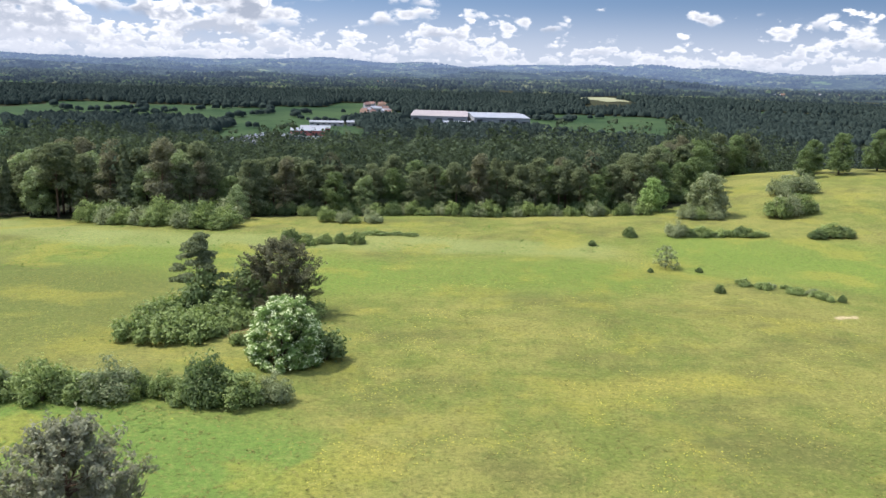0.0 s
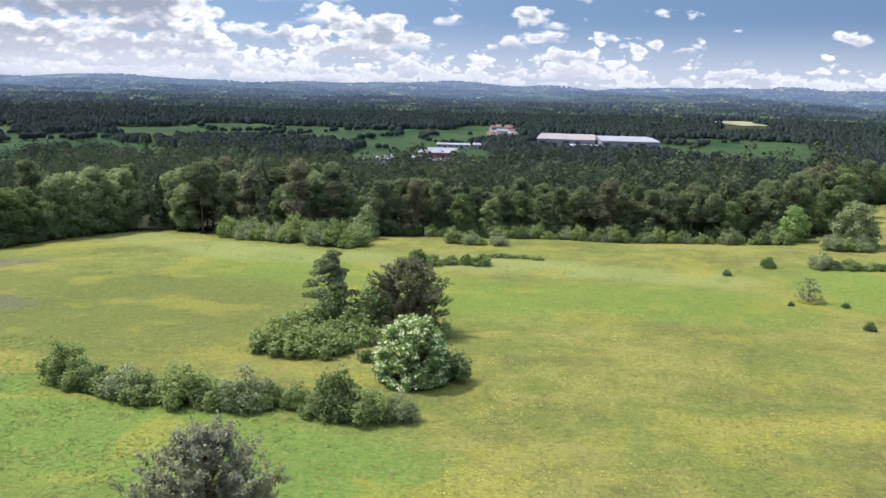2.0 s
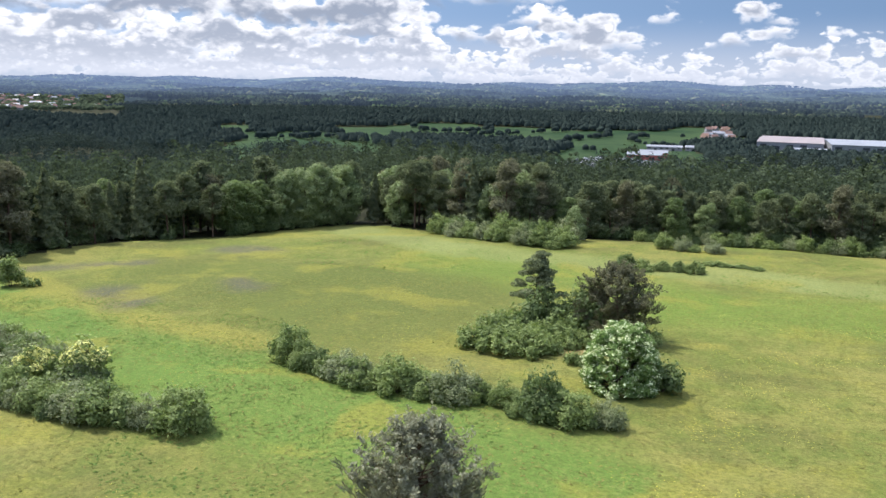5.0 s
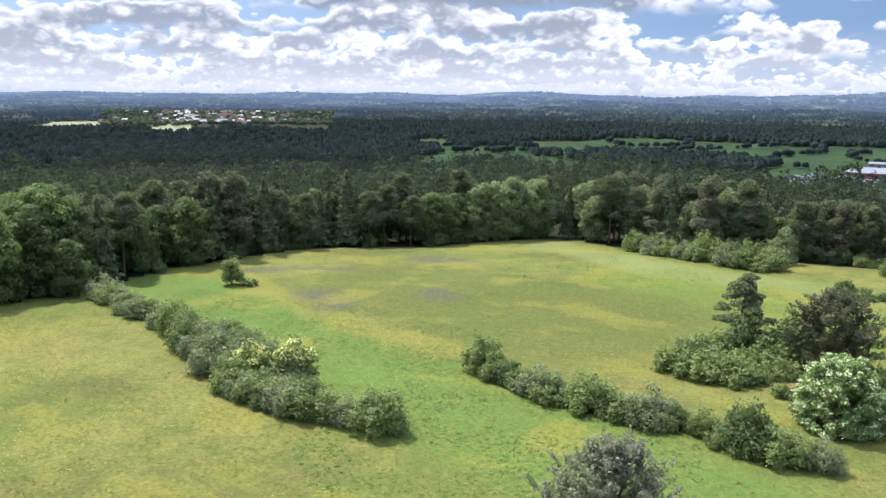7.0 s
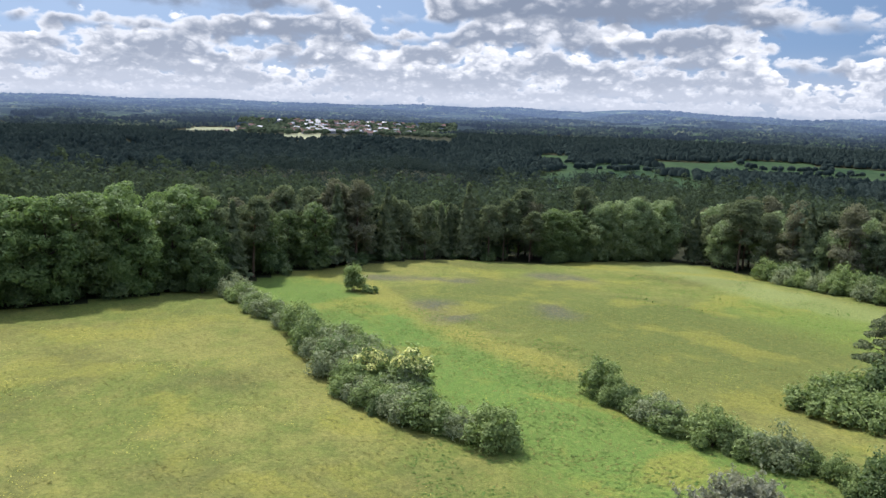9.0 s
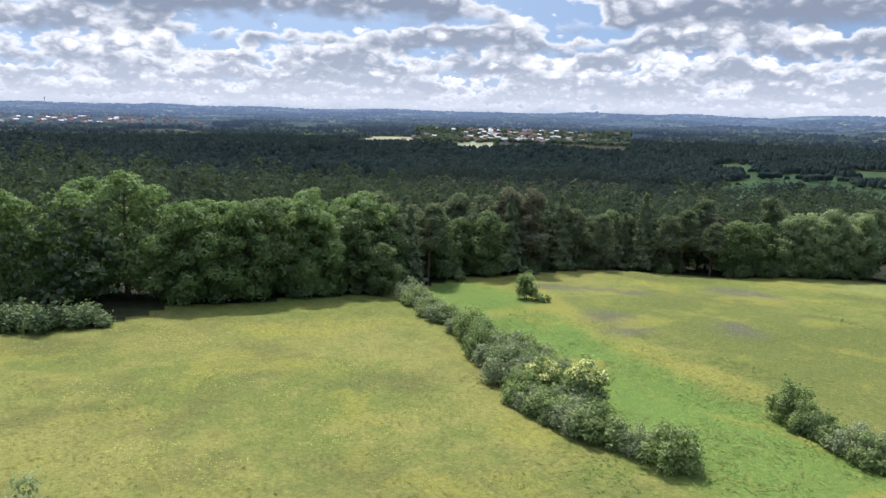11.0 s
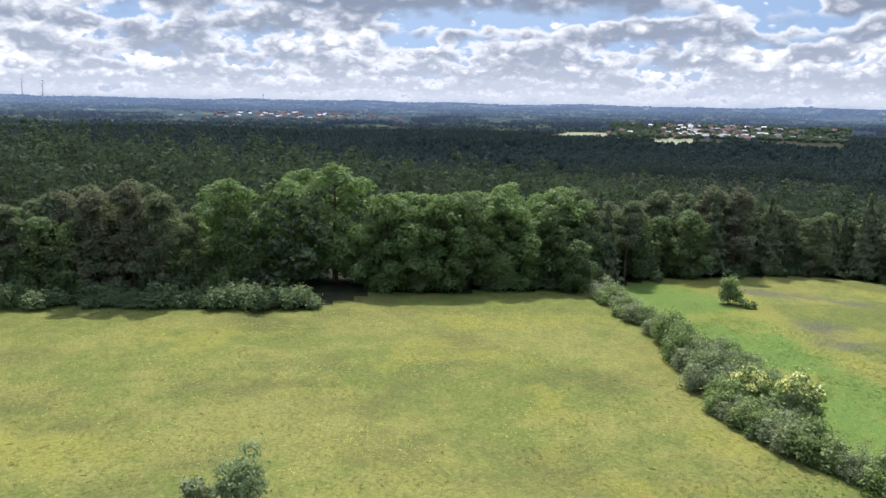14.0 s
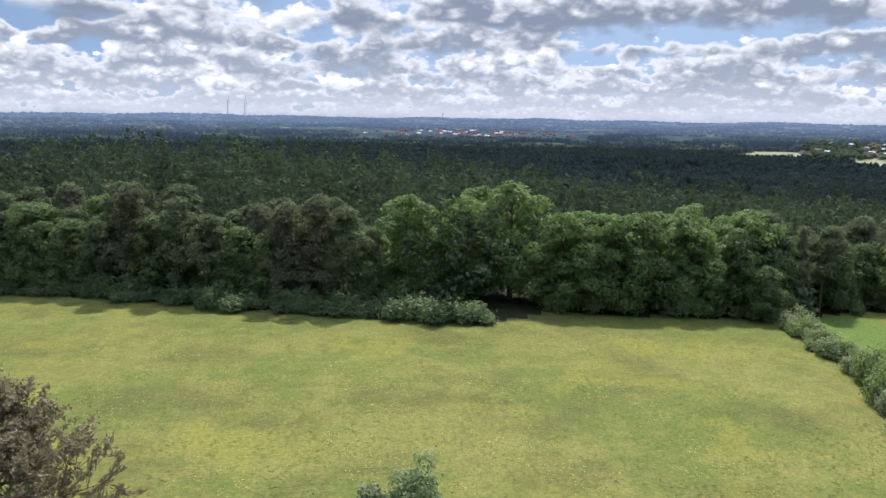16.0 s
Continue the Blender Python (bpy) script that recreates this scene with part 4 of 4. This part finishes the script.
def form(seed, h, wide, count, size, point=0.0, stem=0.3):
    """A light tree for the woods: sprays on a lumpy crown, round or pointed."""
    rng = np.random.default_rng(seed)
    lobes = []
    for k in range(9):
        u = (k + 0.5) / 9
        d = wide * 0.5 * (1 - point * u) * math.sin(math.pi * min(1, 0.25 + 0.7 * u)) * 0.55
        a = k * 2.4
        s = wide * 0.26 * (1 - point * u * 0.75)
        lobes.append((math.cos(a) * d, math.sin(a) * d, h * (stem + (0.95 - stem) * u), s, s, s * 0.9))
    p, d = on_lobes(rng, lobes, count, 0.0)
    return leaves(rng, p, d + [0, 0, 0.2], size, 1.5, 0.4)


def dome(seed, h, wide, sides=7, rings=5, point=0.0):
    """A far tree: one lumpy crown."""
    rng = np.random.default_rng(seed)
    u = np.linspace(0, 1, rings) ** 0.6
    prof = np.cos(0.5 * np.pi * u**1.6) ** 0.6 * (1 - point * u)
    a = np.arange(sides) * 2 * math.pi / sides
    rad = wide * 0.5 * prof[:, None] * rng.uniform(0.72, 1.2, (rings, sides))
    z = h * (0.2 + 0.8 * u)[:, None] + rng.normal(0, h * 0.03, (rings, sides))
    v = np.stack([np.cos(a) * rad, np.sin(a) * rad, z], -1).reshape(-1, 3)
    i, j = np.meshgrid(np.arange(rings - 1), np.arange(sides), indexing="ij")
    k = (j + 1) % sides
    f = np.stack([i * sides + j, i * sides + k, (i + 1) * sides + k, (i + 1) * sides + j], -1).reshape(-1, 4)
    return v, f


big_rng = np.random.default_rng(77)
WOODS_OUT = FIELDS + CROPS + [(-13.2, -9.2, 1640, 2080), (56, 65, 1760, 2020), (45, 60, 1700, 2600), (73, 91, 2450, 3000)]
x, y = scatter(big_rng, 112, 430, 8.2, -36, 119)
back = 1 - 7.0 / np.hypot(x, y)
keep = ~in_meadow(x, y) & ~in_meadow(x * back, y * back) & ~((x > 40) & (np.hypot(x, y) < 215))
woods("near_woods", "dense mixed woods of pine and broad-leaved trees", x[keep], y[keep], big_rng, [form(1, 14, 10.5, 300, 0.55, 0.0, 0.05), form(2, 16, 7.0, 230, 0.52, 0.6, 0.1), form(3, 13, 9.5, 280, 0.55, 0.0, 0.05), form(4, 17, 7.5, 240, 0.52, 0.4, 0.08)], SHADED_WOODS_LEAF, 0.7, 1.25)
x, y = scatter(big_rng, 430, 980, 9.6, -34, 117)
keep = ~in_sectors(x, y, WOODS_OUT)
woods("valley_woods", "dark woods covering the valley side", x[keep], y[keep], big_rng, [form(5, 15, 11, 80, 1.1), form(6, 18, 8, 70, 1.05, 0.6), form(7, 13, 12, 80, 1.1), form(8, 19, 9, 70, 1.05, 0.3)], SHADED_SIDE_LEAF, 0.62, 1.15)
x, y = scatter(big_rng, 980, 1900, 8.4, -34, 117)
keep = ~in_sectors(x, y, WOODS_OUT) | (in_sectors(x, y, [(14, 37, 960, 1540)]) & (waves(x, y, 520, 36) + 0.3 * waves(x, y, 150, 37) > 0.62))
woods("far_woods", "dark unbroken woods beyond the valley fields", x[keep], y[keep], big_rng, [dome(8, 12, 12, 6, 3), dome(9, 12.6, 11, 6, 3), dome(10, 11.6, 13, 6, 3), dome(20, 13.4, 10, 6, 3, 0.2)], SHADED_VALLEY_LEAF, 0.85, 1.06, True)
# woods on the far hills, with the same painted haze glow
x, y = scatter(big_rng, 1900, 2750, 13.0, -33, 116)
keep = ~in_sectors(x, y, WOODS_OUT) & (waves(x, y, 520, 52) + 0.5 * waves(x, y, 170, 53) > -0.55)
woods("hill_woods", "woods on the far hills, blued by painted haze", x[keep], y[keep], big_rng, [dome(18, 11, 15, 5, 3), dome(19, 13, 13, 5, 3, 0.3)], HAZE_HILLS, 0.7, 1.2, True)
x, y = scatter(big_rng, 2750, 4650, 24.0, -33, 116)
keep = ~in_sectors(x, y, WOODS_OUT) & (waves(x, y, 520, 52) + 0.5 * waves(x, y, 170, 53) > -0.45)
woods("ridge_woods", "woods along the far ridges under painted blue haze", x[keep], y[keep], big_rng, [dome(28, 6, 22, 5, 3), dome(29, 7, 19, 5, 3)], HAZE_HILLS, 0.7, 1.1, True)
# hedges and clumps in the valley's fields
x, y = scatter(big_rng, 880, 1560, 11.0, -31, 39)
line = np.abs(waves(x, y, 420, 31))
keep = in_sectors(x, y, FIELDS[:6]) & ~in_sectors(x, y, FIELDS[6:]) & ((line < 0.03) | (waves(x, y, 330, 33) > 0.92))
woods("field_copses", "dark copses and hedge trees between the valley fields", x[keep], y[keep], big_rng, [dome(11, 11, 14, 7, 5), dome(12, 10, 12, 7, 5)], SHADED_VALLEY_LEAF, 0.5, 1.1, True)

# ---- grass, weeds and flowers of the meadow ----


def tufts(name, label, x, y, rng, height, width, mat, blades=3):
    x, y = np.repeat(x, blades) + rng.normal(0, width, len(x) * blades), np.repeat(y, blades) + rng.normal(0, width, len(y) * blades)
    p = np.stack([x, y, land(x, y) + 0.02 + 0.35 * height * rng.uniform(0.2, 1.0, len(x))], 1)
    v, f = leaves(rng, p, np.tile([0.0, 0.0, 1.0], (len(p), 1)), width * 1.5, 1.8, 0.14)
    return tagged(new(name, mesh(name, v, f, mat)), label, "grass", kind="stuff")


x, y = scatter(big_rng, 36, 118, 0.62, -34, 117)
keep = in_meadow(x, y) & (big_rng.random(len(x)) < 0.25 + 0.75 * smooth(-0.5, 0.7, waves(x, y, 9, 41) + 0.6 * waves(x, y, 3, 42)))
tufts("meadow_grass", "tall dry and green grass of the meadow", x[keep], y[keep], big_rng, 0.07, 0.085, GRASS_BLADE, 2)
x, y = scatter(big_rng, 36, 112, 0.55, -34, 117)
keep = in_meadow(x, y) & (waves(x, y, 13, 43) + 0.5 * waves(x, y, 4, 44) > 0.45) & ((x > -8) | (y < 36))
tufts("meadow_flowers", "yellow flowers in the meadow grass", x[keep], y[keep], big_rng, 0.06, 0.04, MEADOW_FLOWER, 2)
x, y = scatter(big_rng, 48, 135, 0.6, 20, 60)
off = np.minimum(np.hypot(*(np.array([x, y]) - np.array([[-34], [50]]))) / 16, np.hypot((x + 75) / 34, (y - 66) / 11))
keep = in_meadow(x, y) & (off < 1.0) & (waves(x, y, 8, 45) > -0.2)
tufts("meadow_weeds", "lush green weeds and nettles between the hedges", x[keep], y[keep], big_rng, 0.10, 0.095, WEED_LEAF, 2)
x, y = scatter(big_rng, 122, 160, 1.0, -12, 34)
keep = in_meadow(x, y) & (waves(x, y, 11, 47) > 0.1)
tufts("rough_grass", "pale rough tussocks on the meadow's far rise", x[keep], y[keep], big_rng, 0.10, 0.13, WEED_LEAF, 2)

# ---- buildings in the valley ----
WHITE_WALL = plain_material("pale_render", (0.24, 0.236, 0.232), (0.31, 0.306, 0.30), 0.2, 0.8, 0.0, 0.1)
GREY_WALL = plain_material("grey_cladding", (0.15, 0.16, 0.17), (0.20, 0.21, 0.22), 0.2, 0.6, 0.0, 0.1)
RED_WALL = plain_material("red_cladding", (0.30, 0.07, 0.06), (0.36, 0.09, 0.08), 0.2, 0.6, 0.0, 0.1)
PALE_ROOF = plain_material("pale_sheet_roof", (0.135, 0.145, 0.16), (0.185, 0.195, 0.21), 0.05, 0.6, 0.0, 0.1)
PINK_ROOF = plain_material("pinkish_roof", (0.155, 0.13, 0.125), (0.195, 0.165, 0.155), 0.05, 0.7, 0.0, 0.1)
TILE_ROOF = plain_material("red_tile_roof", (0.135, 0.088, 0.074), (0.185, 0.122, 0.104), 0.8, 0.8, 0.0, 0.2)
BROWN_ROOF = plain_material("brown_tile_roof", (0.12, 0.08, 0.06), (0.18, 0.12, 0.09), 0.8, 0.8, 0.0, 0.2)
DARK_PANE = plain_material("dark_pane", (0.03, 0.035, 0.04), (0.05, 0.055, 0.06), 0.5, 0.2, 0.0, 0.0)
CAR_PAINTS = [plain_material(f"car_paint_{k}", c, tuple(v * 1.1 for v in c), 0.5, 0.35, 0.0, 0.0) for k, c in (("white", (0.70, 0.70, 0.70)), ("silver", (0.42, 0.43, 0.45)), ("dark", (0.06, 0.065, 0.08)))]
RUBBER = plain_material("rubber", (0.02, 0.02, 0.02), (0.03, 0.03, 0.03), 1.0, 0.8)
ASPHALT = plain_material("asphalt", (0.05, 0.05, 0.052), (0.075, 0.075, 0.078), 0.05, 0.9)


def box(w, d, h, x=0.0, y=0.0, z=0.0):
    v = np.array([(sx * w / 2 + x, sy * d / 2 + y, z + k * h) for k in (0, 1) for sx, sy in ((-1, -1), (1, -1), (1, 1), (-1, 1))])
    return v, np.array([(3, 2, 1, 0), (4, 5, 6, 7), (0, 1, 5, 4), (1, 2, 6, 5), (2, 3, 7, 6), (3, 0, 4, 7)])


def gable(w, d, h, rise, over=0.4, thick=0.25):
    """A pitched roof of real thickness, its ridge along x."""
    x, y = w / 2 + over, d / 2 + over
    low = h - over * rise / (d / 2)
    top = [(-x, -y, low), (x, -y, low), (x, 0, h + rise), (-x, 0, h + rise), (x, y, low), (-x, y, low)]
    v = np.array(top + [(a, b, c + thick) for a, b, c in top])
    return v, np.array([(0, 3, 2, 1), (3, 5, 4, 2), (6, 7, 8, 9), (9, 8, 10, 11), (0, 1, 7, 6), (5, 11, 10, 4), (1, 2, 8, 7), (2, 4, 10, 8), (0, 6, 9, 3), (3, 9, 11, 5)])


def ends(w, d, h, rise):
    """Walls with gable ends."""
    v, f = box(w, d, h)
    tips = np.array([(-w / 2, 0, h + rise), (w / 2, 0, h + rise)])
    v = np.concatenate([v, tips])
    return v, np.concatenate([f, np.array([(4, 7, 8, 8), (6, 5, 9, 9)])])


def quads(v, f):
    """Faces that name a corner twice become triangles with a fourth corner on the edge."""
    f, v = f.copy(), v.copy()
    for k in np.where(f[:, 2] == f[:, 3])[0]:
        v = np.concatenate([v, [(v[f[k, 2]] + v[f[k, 0]]) / 2]])
        f[k, 3] = len(v) - 1
    return v, f


def hall(name, label, w, d, h, rise, wall, roof, bays=6):
    top = tagged(new(name), label, "building")
    part("wall", mesh("wall", *quads(*ends(w, d, h, rise)), wall), top)
    part("roof", mesh("roof", *gable(w, d, h, rise, 0.6, 0.4), roof), top)
    for k in range(bays):
        x = -w / 2 + (k + 0.5) * w / bays
        part("door" if k % 3 == 1 else "window", mesh("opening", *box(w / bays * 0.5, 0.3, h * (0.6 if k % 3 == 1 else 0.25), x, -d / 2 - 0.1, 0.0 if k % 3 == 1 else h * 0.55), DARK_PANE), top)
    return top


def house(name, label, w, d, h, rise, roof):
    top = tagged(new(name), label, "house", "houses of the valley towns")
    part("wall", mesh("wall", *quads(*ends(w, d, h, rise)), WHITE_WALL), top)
    part("roof", mesh("roof", *gable(w, d, h, rise), roof), top)
    part("chimney", mesh("chimney", *box(0.8, 0.8, 2.0, w * 0.2, 0.6, h + rise - 1.2), RED_WALL), top)
    for k in (-1, 0, 1):
        part("window", mesh("window", *box(1.2, 0.2, 1.4, k * w * 0.28, -d / 2 - 0.05, h * 0.5), DARK_PANE), top)
    return top


def car(paint, label):
    top = tagged(new("parked_car"), label, "car", "cars in the car park")
    v, f = box(4.3, 1.75, 0.75, 0, 0, 0.3)
    v[4:, 0] *= 0.97
    part("body", mesh("body", v, f, paint), top)
    v, f = box(2.4, 1.55, 0.6, -0.2, 0, 1.05)
    v[4:, 0] = v[4:, 0] * 0.72
    part("cabin", mesh("cabin", v, f, DARK_PANE), top)
    v, f = box(1.6, 1.4, 0.05, -0.15, 0, 1.64)
    part("car_roof", mesh("car_roof", v, f, paint), top)
    for x in (-1.35, 1.35):
        for y in (-0.85, 0.85):
            part("wheel", mesh("wheel", *tube([(x, y - 0.1, 0.32), (x, y + 0.1, 0.32)], [0.32, 0.32], 10), RUBBER), top)
    return top


def seat(ob, x, y, turn, sink=0.1):
    """Puts a building on the lowest ground under it."""
    ob.matrix_basis = pose(x, y, float(land(x, y)) - sink, 0, 0, turn)
    return ob


seat(hall("factory_hall", "long factory hall with a pale and pinkish flat roof", 84, 150, 12, 2.0, GREY_WALL, PINK_ROOF, 5), -2, 1262, -1)
seat(hall("factory_hall", "wide factory hall with a pale white roof", 82, 130, 12.5, 2.0, GREY_WALL, PALE_ROOF, 5), 84, 1240, 4)
seat(hall("factory_hall", "low grey annexe in front of the factory", 40, 30, 6, 1.2, GREY_WALL, PALE_ROOF, 5), 22, 1165, -2)
seat(hall("shed", "small white shed in the valley", 26, 12, 5, 2.2, WHITE_WALL, PALE_ROOF, 4), -166, 902, 8)
seat(hall("shed", "white-roofed shed with red side walls", 40, 15, 6, 2.6, RED_WALL, PALE_ROOF, 6), -160, 968, 8)
seat(hall("shed", "long white-roofed shed with red side walls", 36, 15, 6, 2.6, RED_WALL, PALE_ROOF, 6), -156, 1000, 8)
seat(hall("shed", "long low white shed", 46, 12, 5, 2.0, WHITE_WALL, PALE_ROOF, 6), -158, 1112, 7)
seat(hall("shed", "low white shed at the end of the yard", 20, 12, 5, 2.0, WHITE_WALL, PALE_ROOF, 3), -122, 1124, 7)
seat(hall("shed", "pale low building beside the sheds", 30, 12, 5, 2.0, WHITE_WALL, PALE_ROOF, 4), -146, 886, 10)

# car park: rows of cars on a strip of asphalt
lot_v, lot_f = [], []
for k in range(9):
    for i in range(9):
        lot_v.append((-246 + i * 7.0 + k * 4.2, 826 + k * 18.5 - i * 0.6))
lot_v = np.array(lot_v)
plate = np.stack([lot_v[:, 0], lot_v[:, 1], land(lot_v[:, 0], lot_v[:, 1]) + 0.06], 1)
for k in range(8):
    for i in range(8):
        lot_f.append((k * 9 + i, k * 9 + i + 1, k * 9 + i + 10, k * 9 + i + 9))
tagged(new("car_park", mesh("car_park", plate, lot_f, ASPHALT)), "asphalt car park in the valley", "car park", kind="structure")
cars = [car(CAR_PAINTS[0], "white car parked in the valley car park"), car(CAR_PAINTS[1], "silver car parked in the valley car park"), car(CAR_PAINTS[2], "dark car parked in the valley car park")]
used_cars = set()
for k in range(8):
    for i in range(17):
        if rnd.random() < 0.18:
            continue
        x, y = -243 + i * 3.2 + k * 4.2, 833 + k * 18.5 - i * 0.3
        which = rnd.choice((0, 0, 1, 1, 2))
        ob = cars[which]
        m = pose(x, y, float(land(x, y)) + 0.07, 0, 0, 90 + rnd.uniform(-3, 3))
        if which in used_cars:
            copy_thing(ob, m)
        else:
            used_cars.add(which)
            ob.matrix_basis = m

homes = [house("house", "small white house with a red tiled roof", 11, 9, 5.5, 4, TILE_ROOF), house("house", "small white house with a brown tiled roof", 12, 9, 5, 4.2, BROWN_ROOF), house("house", "white house with a grey roof", 14, 10, 7, 3, PALE_ROOF)]
spots = []
for k in range(190):
    yaw, r = 52.8 + rnd.gauss(0, 2.6), rnd.uniform(1820, 2560)
    spots.append((yaw, r))
for k in range(80):
    spots.append((81.5 + rnd.gauss(0, 3.4), rnd.uniform(2520, 2960)))
for k in range(16):
    spots.append((rnd.uniform(3.6, 6.4), rnd.uniform(1360, 1600)))
for k in range(8):
    spots.append((rnd.uniform(3.2, 4.6), rnd.uniform(2350, 2500)))
for k in range(14):
    spots.append((rnd.uniform(-26, -20), rnd.uniform(2300, 2700)))
for k, (yaw, r) in enumerate(spots):
    which = k if k < 3 else rnd.choice((0, 0, 1, 2))
    x, y = -math.sin(radians(yaw)) * r, math.cos(radians(yaw)) * r
    m = pose(x, y, float(land(x, y)) - 0.3, 0, 0, yaw + rnd.uniform(-40, 40))
    if k < 3:
        homes[k].matrix_basis = m
    else:
        copy_thing(homes[which], m)
x, y = scatter(big_rng, 1800, 2600, 21.0, 45, 60)
woods("town_trees", "trees between the houses of the far town", x, y, big_rng, [dome(13, 10, 15), dome(14, 9, 13)], SHADED_WOODS_LEAF, 0.7, 1.2, True)

# ---- on the skyline ----


TOWER_WHITE = plain_material("white_tower_paint", (0.42, 0.44, 0.47), (0.50, 0.52, 0.55), 0.1, 0.5, 0.0, 0.0)


def turbine(label):
    top = tagged(new("wind_turbine"), label, "wind turbine", "wind turbines on the skyline")
    part("tower", mesh("tower", *tube([(0, 0, -2), (0, 0, 40), (0, 0, 84)], [2.6, 2.0, 1.4], 10), TOWER_WHITE, True), top)
    part("nacelle", mesh("nacelle", *box(3.2, 8, 3.2, 0, 0, 83), TOWER_WHITE), top)
    for k in range(3):
        a = radians(80 + 120 * k)
        part("blade", mesh("blade", *tube([(0, -4.5, 85), (math.cos(a) * 12, -4.5, 85 + math.sin(a) * 12), (math.cos(a) * 34, -4.5, 85 + math.sin(a) * 34)], [0.6, 1.1, 0.2], 5), TOWER_WHITE, True), top)
    return top


mill = turbine("slender pale wind turbine standing far on the skyline")
for k, yaw in enumerate((99.0, 97.85)):
    x, y = -math.sin(radians(yaw)) * 4550, math.cos(radians(yaw)) * 4550
    m = pose(x, y, float(land(x, y)) - 1, 0, 0, yaw + 70)
    if k:
        copy_thing(mill, m)
    else:
        mill.matrix_basis = m
mast = tagged(new("radio_mast"), "thin radio mast on a far wooded ridge", "mast")
part("shaft", mesh("shaft", *tube([(0, 0, -2), (0, 0, 20), (0, 0, 38)], [1.8, 1.3, 0.7], 8), GREY_WALL, True), mast)
part("platform", mesh("platform", *tube([(0, 0, 22), (0, 0, 26)], [3.0, 3.0], 10), GREY_WALL), mast)
x, y = -math.sin(radians(84.15)) * 4600, math.cos(radians(84.15)) * 4600
mast.matrix_basis = pose(x, y, float(land(x, y)) - 1)
